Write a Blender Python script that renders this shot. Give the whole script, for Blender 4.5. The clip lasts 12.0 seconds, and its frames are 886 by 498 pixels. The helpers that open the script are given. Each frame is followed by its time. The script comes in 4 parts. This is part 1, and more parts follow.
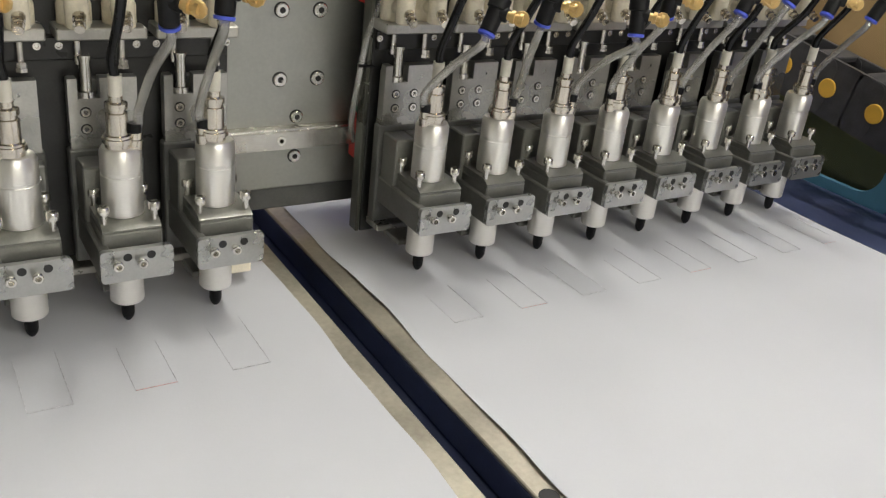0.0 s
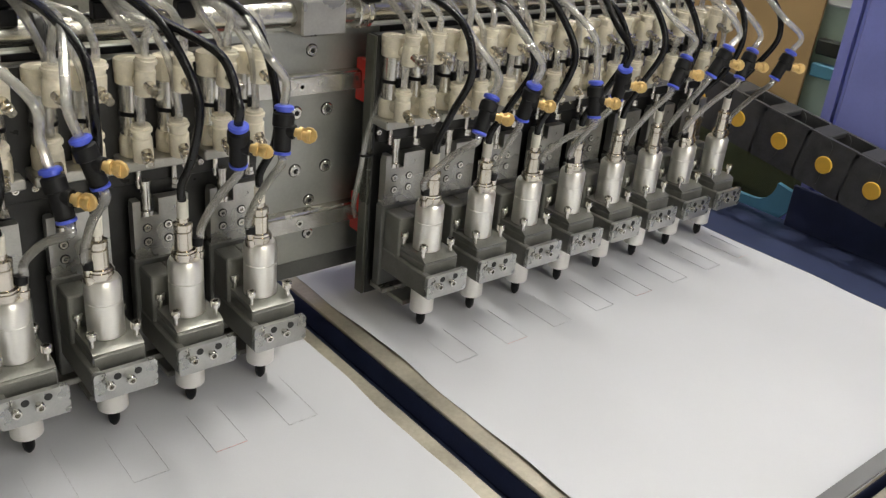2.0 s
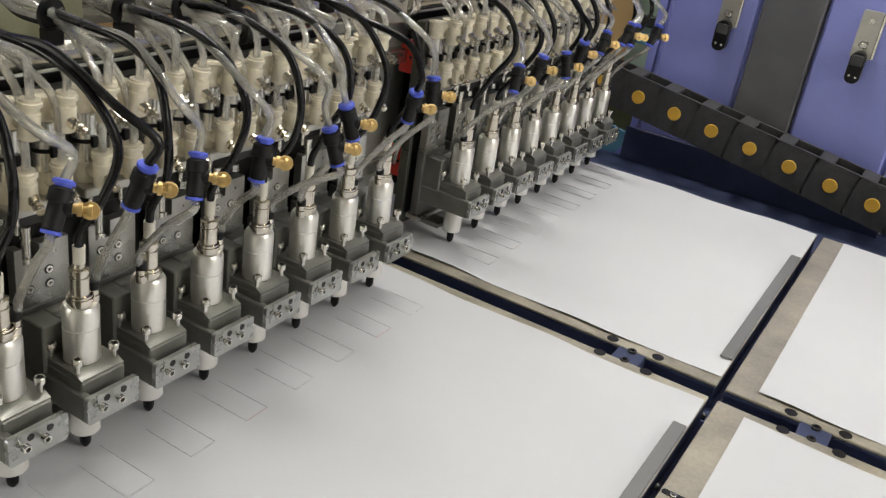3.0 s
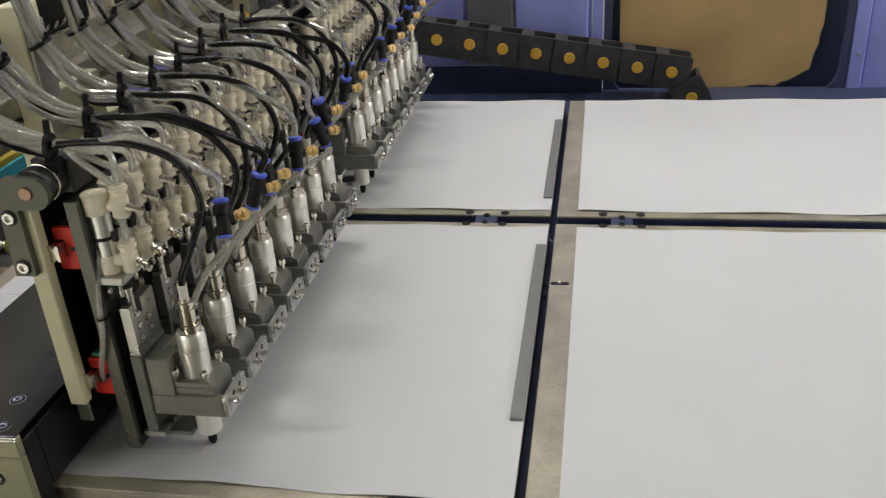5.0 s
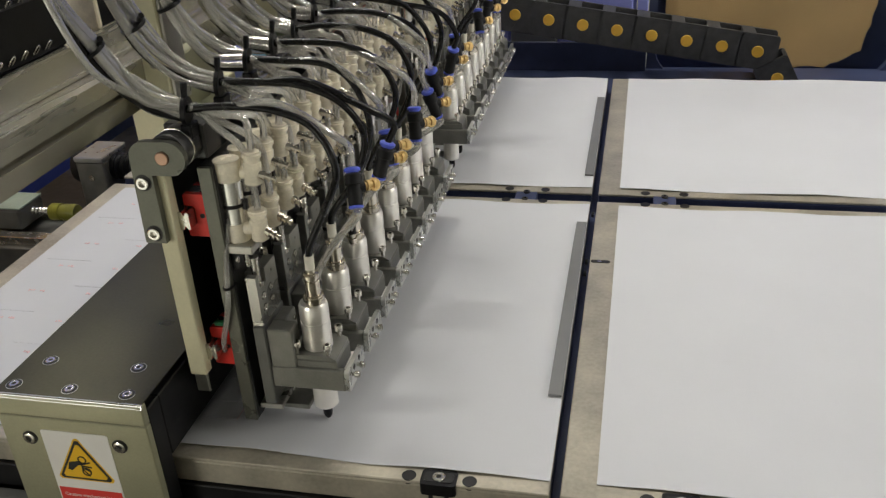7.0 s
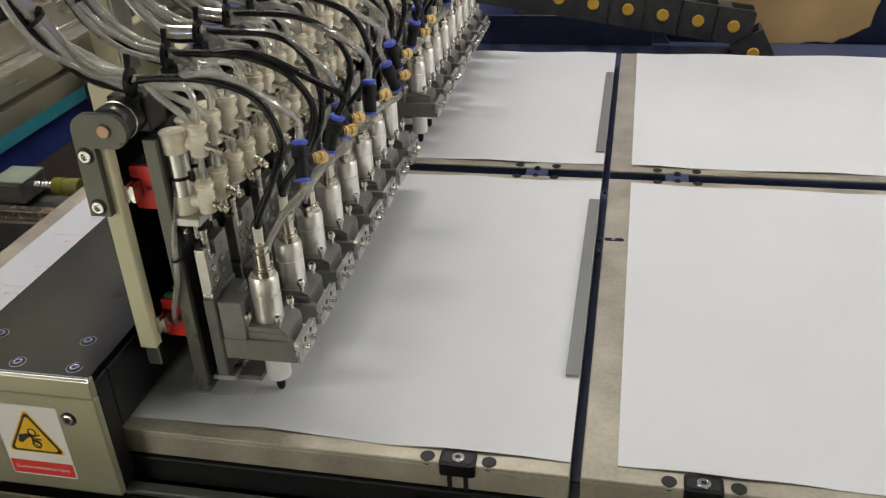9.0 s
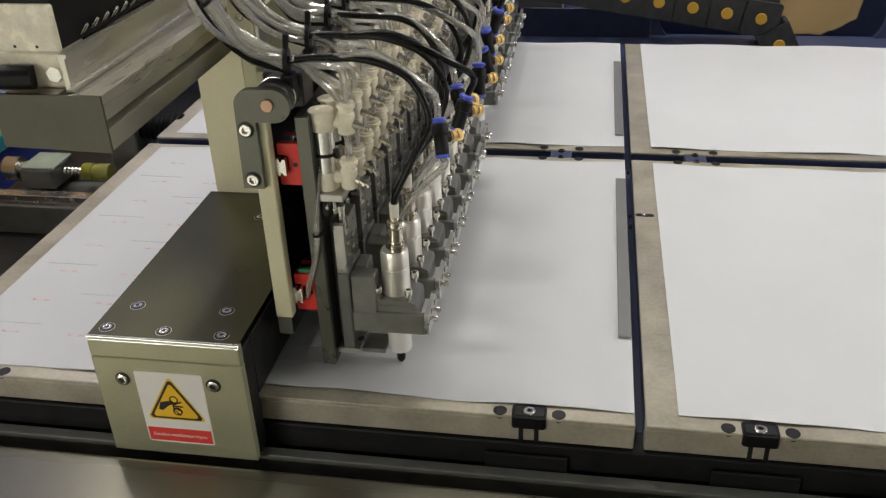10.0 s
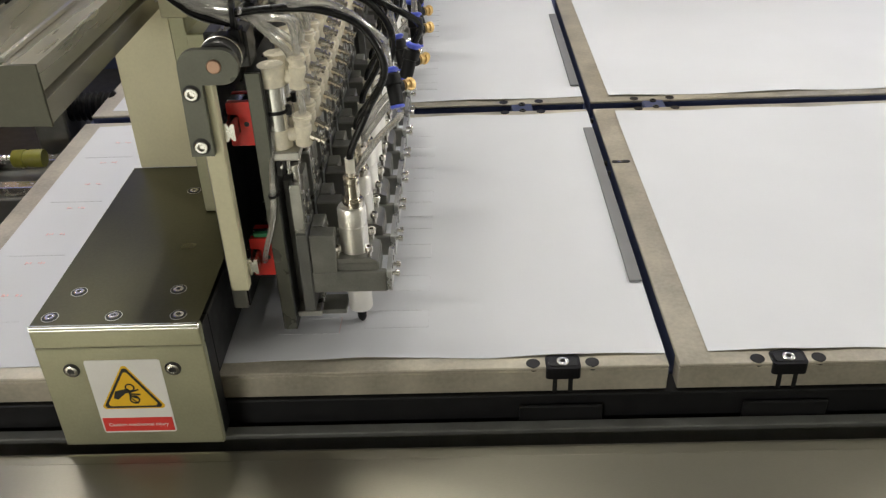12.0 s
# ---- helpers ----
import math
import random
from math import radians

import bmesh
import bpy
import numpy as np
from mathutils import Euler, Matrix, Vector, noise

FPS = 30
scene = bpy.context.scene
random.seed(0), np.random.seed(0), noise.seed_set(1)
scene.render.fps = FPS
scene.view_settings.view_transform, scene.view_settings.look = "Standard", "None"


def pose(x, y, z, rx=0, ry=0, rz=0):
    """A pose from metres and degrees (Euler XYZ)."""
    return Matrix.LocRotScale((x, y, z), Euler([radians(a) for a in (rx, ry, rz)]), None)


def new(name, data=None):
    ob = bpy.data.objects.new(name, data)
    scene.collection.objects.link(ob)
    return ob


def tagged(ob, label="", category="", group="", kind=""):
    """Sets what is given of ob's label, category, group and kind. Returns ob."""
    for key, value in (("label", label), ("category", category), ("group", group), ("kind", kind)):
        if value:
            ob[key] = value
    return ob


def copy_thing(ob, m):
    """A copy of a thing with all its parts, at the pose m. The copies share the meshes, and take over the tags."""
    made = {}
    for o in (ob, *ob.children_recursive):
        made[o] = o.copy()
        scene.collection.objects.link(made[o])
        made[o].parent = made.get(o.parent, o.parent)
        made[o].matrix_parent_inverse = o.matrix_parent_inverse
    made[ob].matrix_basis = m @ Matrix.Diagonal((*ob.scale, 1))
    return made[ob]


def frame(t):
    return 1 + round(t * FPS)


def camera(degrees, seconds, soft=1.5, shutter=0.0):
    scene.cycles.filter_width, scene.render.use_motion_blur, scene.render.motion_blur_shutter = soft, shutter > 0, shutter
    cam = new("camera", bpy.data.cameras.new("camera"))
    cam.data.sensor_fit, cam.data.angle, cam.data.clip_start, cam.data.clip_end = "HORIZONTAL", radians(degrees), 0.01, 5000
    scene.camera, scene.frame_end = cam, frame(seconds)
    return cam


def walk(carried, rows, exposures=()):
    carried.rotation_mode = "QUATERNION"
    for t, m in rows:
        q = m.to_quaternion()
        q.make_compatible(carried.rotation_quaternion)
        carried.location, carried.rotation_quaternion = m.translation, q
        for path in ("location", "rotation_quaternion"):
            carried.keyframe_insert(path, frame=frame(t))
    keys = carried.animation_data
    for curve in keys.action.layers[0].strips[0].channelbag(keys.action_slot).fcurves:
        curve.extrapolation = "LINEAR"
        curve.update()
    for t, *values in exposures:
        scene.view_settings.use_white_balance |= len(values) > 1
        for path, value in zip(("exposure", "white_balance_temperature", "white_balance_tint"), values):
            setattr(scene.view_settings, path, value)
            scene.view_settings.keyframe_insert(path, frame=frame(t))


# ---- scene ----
cam = camera(52.75, 12.0, soft=1.3)
walk(cam, [
    (0.0, pose(0.1395, 0.2659, 0.2765, 64.359, -6.221, 59.065)),
    (0.2, pose(0.1270, 0.2667, 0.2871, 62.864, -7.107, 58.958)),
    (0.5, pose(0.0982, 0.2567, 0.2997, 62.161, -7.062, 58.586)),
    (0.7, pose(0.0933, 0.2586, 0.2911, 63.083, -6.568, 57.542)),
    (1.0, pose(0.1394, 0.2577, 0.2703, 65.548, -4.550, 55.679)),
    (1.2, pose(0.1407, 0.2610, 0.2666, 65.948, -4.290, 56.301)),
    (1.5, pose(0.1336, 0.2546, 0.2898, 64.962, -4.586, 56.158)),
    (1.7, pose(0.1431, 0.2248, 0.3051, 65.976, -4.275, 53.936)),
    (2.0, pose(0.1594, 0.1625, 0.3608, 64.159, -5.007, 51.365)),
    (2.5, pose(0.1288, -0.0223, 0.3876, 63.517, -8.241, 41.098)),
    (3.0, pose(0.0871, -0.1837, 0.3880, 64.382, -8.118, 32.092)),
    (3.2, pose(0.0872, -0.2306, 0.3905, 63.884, -5.511, 27.196)),
    (4.8, pose(0.0396, -0.4564, 0.4449, 62.794, 3.198, 9.537)),
    (5.0, pose(0.0512, -0.4608, 0.4436, 63.212, 3.276, 9.203)),
    (5.5, pose(0.0536, -0.4560, 0.4466, 63.344, 2.626, 10.327)),
    (6.0, pose(0.0583, -0.4564, 0.4507, 63.813, 3.661, 12.605)),
    (6.5, pose(0.0267, -0.4546, 0.4435, 62.833, 1.823, 12.561)),
    (6.7, pose(0.0388, -0.4526, 0.4322, 62.911, 2.493, 12.692)),
    (7.0, pose(0.0436, -0.4583, 0.4350, 62.110, 3.028, 11.704)),
    (7.2, pose(0.0659, -0.4508, 0.4423, 61.331, 3.335, 12.275)),
    (8.8, pose(0.0405, -0.4488, 0.4384, 60.405, 3.518, 11.432)),
    (9.0, pose(0.0235, -0.4519, 0.4340, 60.431, 2.618, 11.465)),
    (9.3, pose(-0.0031, -0.4662, 0.4311, 60.421, 1.953, 11.204)),
    (9.5, pose(-0.0233, -0.4790, 0.4313, 60.584, 1.909, 10.885)),
    (9.7, pose(-0.0434, -0.4915, 0.4292, 60.542, 1.641, 10.060)),
    (10.0, pose(-0.0467, -0.5127, 0.4364, 60.320, 1.841, 9.087)),
    (10.3, pose(-0.0426, -0.5411, 0.4397, 60.877, 2.414, 8.128)),
    (10.5, pose(-0.0586, -0.5521, 0.4261, 61.446, 2.266, 7.269)),
    (10.7, pose(-0.0851, -0.5609, 0.4257, 61.661, 2.649, 6.199)),
    (11.0, pose(-0.1398, -0.5465, 0.4259, 61.036, 3.254, 2.999)),
    (11.3, pose(-0.1755, -0.5353, 0.4291, 59.906, 2.625, 0.745)),
    (11.5, pose(-0.1658, -0.5280, 0.4334, 58.825, 2.542, 0.605)),
    (11.7, pose(-0.1530, -0.5251, 0.4371, 58.329, 2.600, 0.503)),
    (12.0, pose(-0.1479, -0.5109, 0.4227, 58.116, 2.020, 0.477)),
], exposures=[(0.0, 0.02), (2.0, 0.09), (3.2, 0.08), (5.0, -0.17), (7.2, -0.13), (9.0, -0.06), (11.0, 0.04), (11.5, 0.08), (12.0, 0.12)])

# seconds, travel of the gantry along x, travel of the head carriages along y
TRAVEL = [
    (0.00, -0.0883, -0.0036),
    (0.20, -0.0758, 0.0035),
    (0.50, -0.0669, 0.0003),
    (0.70, -0.0589, -0.0041),
    (1.00, -0.0519, -0.0100),
    (1.20, -0.0726, -0.0076),
    (1.50, -0.0724, -0.0048),
    (1.70, -0.0764, -0.0078),
    (2.00, -0.0761, -0.0064),
    (2.50, -0.0748, -0.0011),
    (3.00, -0.0733, -0.0018),
    (3.20, -0.0779, -0.0066),
    (3.50, -0.0660, -0.0060),
    (3.80, -0.0300, -0.0040),
    (4.10, -0.0220, 0.0040),
    (4.40, -0.0120, -0.0030),
    (4.80, -0.0085, -0.0032),
    (5.00, -0.0107, -0.0041),
    (5.50, -0.0120, -0.0030),
    (6.00, -0.0150, -0.0043),
    (6.50, -0.0057, 0.0017),
    (6.70, 0.0341, 0.0003),
    (7.00, 0.0537, -0.0036),
    (7.20, 0.0425, -0.0063),
    (7.50, 0.0020, -0.0080),
    (7.80, -0.0120, 0.0010),
    (8.00, 0.0180, 0.0050),
    (8.20, 0.0500, 0.0030),
    (8.45, 0.0450, -0.0060),
    (8.80, 0.0045, -0.0050),
    (9.00, 0.0021, -0.0015),
    (9.30, -0.0109, 0.0015),
    (9.50, 0.0191, 0.0053),
    (9.70, 0.0527, 0.0040),
    (10.00, 0.0457, -0.0070),
    (10.30, -0.0005, -0.0087),
    (10.50, -0.0022, -0.0001),
    (10.70, -0.0164, 0.0010),
    (11.00, 0.0286, 0.0084),
    (11.30, 0.0505, -0.0041),
    (11.50, 0.0378, -0.0078),
    (11.70, 0.0007, -0.0105),
    (12.00, -0.0001, 0.0004),
]

# ---- light ----
world = bpy.data.worlds.new("world")
scene.world = world
world.use_nodes = True
world.node_tree.nodes["Background"].inputs[0].default_value = (0.62, 0.68, 0.72, 1)
world.node_tree.nodes["Background"].inputs[1].default_value = 0.30
scene.view_settings.exposure = 0.0


def tube_light(x, y, z, power, length, rz=0.0, wide=0.10):
    data = bpy.data.lights.new("unseen_lamp_light", "AREA")
    data.shape, data.size, data.size_y, data.energy = "RECTANGLE", length, wide, power
    data.color = (1.0, 0.968, 0.882)
    ob = new("unseen_lamp_light", data)
    ob.matrix_world = pose(x, y, z, 0, 0, rz)
    return ob


# Unseen lamps: some set the main shadows, the rest are added fill.
# x, y, z, power, length, turn, width
LAMPS = [(-0.46, 0.95, 1.85, 13, 0.5, 0, 0.10), (2.6, 0.5, 0.92, 60, 1.4, 90, 0.10), (-1.75, -2.35, 0.70, 92, 1.3, 0, 0.12),
         (-1.15, 0.20, 1.95, 4, 1.6, 0, 0.16), (1.80, 0.95, 1.75, 9, 0.8, 0, 0.12), (-1.60, 1.60, 1.95, 18, 1.2, 0, 0.12)]
for spec in LAMPS:
    tube_light(*spec)


# ---- materials ----
def mat(name, color, rough=0.5, metal=0.0, scale=60.0, var=0.10, bump=0.05, fine=600.0, spec=0.5, stretch=(1, 1, 1), rvar=0.12):
    """Colour and roughness varied at two scales, with a fine relief."""
    m = bpy.data.materials.new(name)
    m.use_nodes = True
    n, l = m.node_tree.nodes, m.node_tree.links
    b = n["Principled BSDF"]
    tc = n.new("ShaderNodeTexCoord")
    mp = n.new("ShaderNodeMapping")
    mp.inputs["Scale"].default_value = stretch
    l.new(tc.outputs["Object"], mp.inputs[0])
    big = n.new("ShaderNodeTexNoise")
    big.inputs["Scale"].default_value, big.inputs["Detail"].default_value = scale, 4
    small = n.new("ShaderNodeTexNoise")
    small.inputs["Scale"].default_value, small.inputs["Detail"].default_value = fine, 3
    for t in (big, small):
        l.new(mp.outputs[0], t.inputs["Vector"])
    mixn = n.new("ShaderNodeMath")
    mixn.operation = "MULTIPLY_ADD"
    mixn.inputs[1].default_value = 0.35
    l.new(small.outputs[0], mixn.inputs[0])
    l.new(big.outputs[0], mixn.inputs[2])
    ramp = n.new("ShaderNodeMapRange")
    ramp.inputs["From Min"].default_value, ramp.inputs["From Max"].default_value = 0.4, 0.95
    ramp.inputs["To Min"].default_value, ramp.inputs["To Max"].default_value = 1 - var, 1 + var
    l.new(mixn.outputs[0], ramp.inputs["Value"])
    rgb = n.new("ShaderNodeVectorMath")
    rgb.operation = "SCALE"
    rgb.inputs[0].default_value = color
    l.new(ramp.outputs[0], rgb.inputs["Scale"])
    l.new(rgb.outputs[0], b.inputs["Base Color"])
    rr = n.new("ShaderNodeMapRange")
    rr.inputs["To Min"].default_value, rr.inputs["To Max"].default_value = max(0.02, rough - rvar), min(1, rough + rvar)
    l.new(big.outputs[0], rr.inputs["Value"])
    l.new(rr.outputs[0], b.inputs["Roughness"])
    b.inputs["Metallic"].default_value = metal
    b.inputs["Specular IOR Level"].default_value = spec
    if bump:
        bp = n.new("ShaderNodeBump")
        bp.inputs["Strength"].default_value, bp.inputs["Distance"].default_value = bump, 0.001
        l.new(small.outputs[0], bp.inputs["Height"])
        l.new(bp.outputs[0], b.inputs["Normal"])
    return m


M_PAPER = mat("paper", (0.640, 0.650, 0.690), 0.75, 0, 9, 0.03, 0.05, 900, 0.3)
M_FRAME = mat("ground_steel", (0.46, 0.425, 0.345), 0.40, 0.45, 20, 0.32, 0.05, 260, rvar=0.18)
M_NAVY = mat("navy_paint", (0.045, 0.058, 0.125), 0.45, 0, 30, 0.25, 0.05)
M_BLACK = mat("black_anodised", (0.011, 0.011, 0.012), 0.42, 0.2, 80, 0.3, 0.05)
M_RUBBER = mat("black_plastic", (0.007, 0.007, 0.008), 0.36, 0, 90, 0.3, 0.06, spec=0.25)
M_CABLE = mat("black_cable", (0.006, 0.006, 0.007), 0.24, 0, 90, 0.3, 0.02, spec=0.4)
M_CHAIN = mat("chain_plastic", (0.056, 0.056, 0.058), 0.55, 0, 60, 0.35, 0.12)
M_GREY = mat("grey_anodised", (0.50, 0.49, 0.45), 0.30, 0.7, 45, 0.18, 0.05, 700)
M_CLAMP = mat("clamp_grey", (0.225, 0.225, 0.205), 0.34, 0.45, 55, 0.20, 0.05, 700)
M_DARK = mat("dark_anodised", (0.042, 0.042, 0.041), 0.32, 0.5, 50, 0.22, 0.05, 700)
M_GREEN = mat("olive_grey_plate", (0.39, 0.385, 0.262), 0.38, 0.5, 14, 0.14, 0.05, 500)
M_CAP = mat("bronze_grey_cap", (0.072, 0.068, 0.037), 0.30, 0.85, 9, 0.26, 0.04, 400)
M_COVER = mat("front_cover_metal", (0.175, 0.165, 0.130), 0.30, 0.8, 3, 0.10, 0.01, 300, 0.5, (1, 4, 1), rvar=0.06)
M_STEEL = mat("bright_steel", (0.78, 0.76, 0.71), 0.24, 1.0, 120, 0.1, 0.03)
M_SPIN = mat("satin_spindle", (0.90, 0.88, 0.83), 0.32, 0.85, 40, 0.06, 0.02, 500, rvar=0.05)
M_NOSE = mat("pale_nose", (0.88, 0.86, 0.82), 0.30, 0.5, 60, 0.04, 0.02, rvar=0.05)
M_NICKEL = mat("nickel_brass", (0.74, 0.69, 0.60), 0.20, 1.0, 90, 0.14, 0.03)
M_BRASS = mat("gold_brass", (0.74, 0.52, 0.22), 0.38, 0.6, 90, 0.15, 0.05)
M_IVORY = mat("ivory_plastic", (0.86, 0.795, 0.64), 0.25, 0, 90, 0.18, 0.04)
M_BOOT = mat("cream_sleeve", (0.74, 0.71, 0.62), 0.5, 0, 80, 0.08, 0.04)
M_COLLAR = mat("blue_collar", (0.085, 0.13, 0.72), 0.42, 0, 90, 0.1, 0.03)
M_RED = mat("red_plastic", (0.70, 0.030, 0.020), 0.42, 0, 70, 0.12, 0.04)
M_DOT = mat("yellow_disc", (0.80, 0.47, 0.06), 0.5, 0, 90, 0.08, 0.03)
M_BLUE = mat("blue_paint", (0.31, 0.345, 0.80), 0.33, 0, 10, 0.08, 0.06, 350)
M_POST = mat("dark_post", (0.135, 0.135, 0.142), 0.5, 0.1, 20, 0.15, 0.06)
M_CARD = mat("cardboard", (0.47, 0.295, 0.140), 0.8, 0, 7, 0.20, 0.10, 300)
M_ALU = mat("aluminium_extrusion", (0.60, 0.575, 0.50), 0.25, 0.72, 9, 0.13, 0.03, 500, 0.5, (3, 0.4, 3))
M_STRIP = mat("grey_strip", (0.22, 0.22, 0.225), 0.5, 0.2, 30, 0.08, 0.04)
M_WHITE = mat("white_label", (0.80, 0.79, 0.75), 0.5, 0, 40, 0.04, 0.02)
M_YELLOW = mat("sign_yellow", (0.83, 0.50, 0.02), 0.5, 0, 40, 0.05, 0.02)
M_SRED = mat("sign_red", (0.72, 0.05, 0.04), 0.5, 0, 40, 0.05, 0.02)
M_INK = mat("sign_black", (0.02, 0.02, 0.02), 0.5, 0, 40, 0.1, 0.02)
M_PENCIL = mat("grey_ink", (0.65, 0.65, 0.69), 0.8, 0, 300, 0.3, 0.0)
M_REDINK = mat("red_ink", (0.74, 0.50, 0.52), 0.8, 0, 300, 0.3, 0.0)
M_COUP = mat("yellow_green_coupling", (0.22, 0.215, 0.025), 0.40, 0, 60, 0.15, 0.04)
M_TEAL = mat("teal_plastic", (0.06, 0.40, 0.50), 0.45, 0, 20, 0.12, 0.04)
# Unseen room: pale walls bounce fill, the dark ceiling gives reflections contrast.
M_WALL = mat("bounce_wall", (0.66, 0.645, 0.60), 0.8, 0, 3, 0.06, 0.1, 60)
M_CEIL = mat("dark_ceiling", (0.26, 0.26, 0.25), 0.8, 0, 3, 0.10, 0.1, 60)
M_FLOOR = mat("workshop_floor", (0.40, 0.41, 0.38), 0.5, 0, 3, 0.2, 0.1, 60)
M_BRACKET = mat("bracket_grey", (0.115, 0.116, 0.096), 0.30, 0.65, 30, 0.18, 0.05, 500)
M_RAIL = mat("rail_steel", (0.60, 0.58, 0.53), 0.24, 0.95, 90, 0.18, 0.03)
M_SKY = mat("teal_rim", (0.10, 0.29, 0.42), 0.4, 0, 20, 0.1, 0.04)
M_PALEGREEN = mat("pale_green_gap", (0.62, 0.74, 0.62), 0.5, 0, 20, 0.15, 0.04)
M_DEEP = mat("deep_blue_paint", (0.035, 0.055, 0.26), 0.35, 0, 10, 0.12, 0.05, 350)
M_SEAL = mat("yellow_seal", (0.52, 0.40, 0.06), 0.5, 0, 40, 0.2, 0.04)
M_FLOWVALVE = mat("matte_black_valve", (0.010, 0.010, 0.011), 0.55, 0, 120, 0.3, 0.08, spec=0.3)
M_BODY = mat("steel_cylinder_tube", (0.80, 0.785, 0.74), 0.22, 0.85, 90, 0.10, 0.03)
M_FACE = mat("grey_front_plate", (0.47, 0.475, 0.46), 0.30, 0.75, 55, 0.14, 0.05, 700)
M_ENDPLATE = mat("dark_olive_plate", (0.085, 0.083, 0.060), 0.36, 0.4, 30, 0.14, 0.05, 500)
M_SLIDE = mat("dark_slide", (0.15, 0.152, 0.142), 0.36, 0.4, 50, 0.20, 0.05, 700)
# Lightened copy of M_GREEN; the light on these faces is in the colour.
M_PLATE = mat("lit_olive_plate", (0.66, 0.625, 0.43), 0.45, 0.15, 12, 0.10, 0.05, 400)
M_SLIDEFACE = mat("slide_face", (0.44, 0.437, 0.41), 0.28, 0.85, 50, 0.18, 0.05, 700)
M_SHAFT = mat("satin_shaft", (0.50, 0.485, 0.44), 0.24, 0.95, 40, 0.14, 0.04)
M_GRN = mat("green_plastic", (0.03, 0.22, 0.09), 0.45, 0, 60, 0.1, 0.04)
M_BACKPLATE = mat("grey_back_plate", (0.42, 0.425, 0.39), 0.34, 0.7, 8, 0.12, 0.04, 400)
M_GLASSY = mat("green_tinted_cover", (0.42, 0.52, 0.44), 0.22, 0.3, 30, 0.15, 0.03)

M_TUBE = bpy.data.materials.new("clear_hose")
M_TUBE.use_nodes = True
_n, _l = M_TUBE.node_tree.nodes, M_TUBE.node_tree.links
_b = _n["Principled BSDF"]
_b.inputs["Base Color"].default_value = (0.93, 0.92, 0.88, 1)
_b.inputs["Roughness"].default_value = 0.12
_b.inputs["IOR"].default_value = 1.55
_t = _n.new("ShaderNodeBsdfTransparent")
_t.inputs[0].default_value = (0.95, 0.945, 0.925, 1)
_r = _n.new("ShaderNodeBsdfGlossy")
_r.inputs["Color"].default_value = (1.0, 0.99, 0.97, 1)
_r.inputs["Roughness"].default_value = 0.16
_f = _n.new("ShaderNodeLayerWeight")
_f.inputs["Blend"].default_value = 0.74
_m1 = _n.new("ShaderNodeMixShader")
_l.new(_f.outputs["Fresnel"], _m1.inputs[0])
_l.new(_t.outputs[0], _m1.inputs[1])
_l.new(_r.outputs[0], _m1.inputs[2])
_g = _n.new("ShaderNodeBsdfGlass")
_g.inputs["Color"].default_value = (0.98, 0.975, 0.96, 1)
_g.inputs["Roughness"].default_value = 0.03
_g.inputs["IOR"].default_value = 1.46
_m2 = _n.new("ShaderNodeMixShader")
_m2.inputs[0].default_value = 0.42
_l.new(_m1.outputs[0], _m2.inputs[1])
_l.new(_g.outputs[0], _m2.inputs[2])
_mx = _n.new("ShaderNodeMixShader")
_mx.inputs[0].default_value = 0.16
_l.new(_m2.outputs[0], _mx.inputs[1])
_l.new(_b.outputs[0], _mx.inputs[2])
_l.new(_mx.outputs[0], _n["Material Output"].inputs[0])

M_PANE = bpy.data.materials.new("window_pane")
M_PANE.use_nodes = True
_p = M_PANE.node_tree.nodes["Principled BSDF"]
_p.inputs["Transmission Weight"].default_value = 1.0
_p.inputs["Roughness"].default_value = 0.04
_p.inputs["IOR"].default_value = 1.05
_p.inputs["Base Color"].default_value = (0.86, 0.90, 0.88, 1)

# Glow of the added, unseen lamp tubes.
M_LAMP = bpy.data.materials.new("lamp_glow")
M_LAMP.use_nodes = True
_p = M_LAMP.node_tree.nodes["Principled BSDF"]
_p.inputs["Emission Color"].default_value = (1, 0.965, 0.88, 1)
_p.inputs["Emission Strength"].default_value = 22


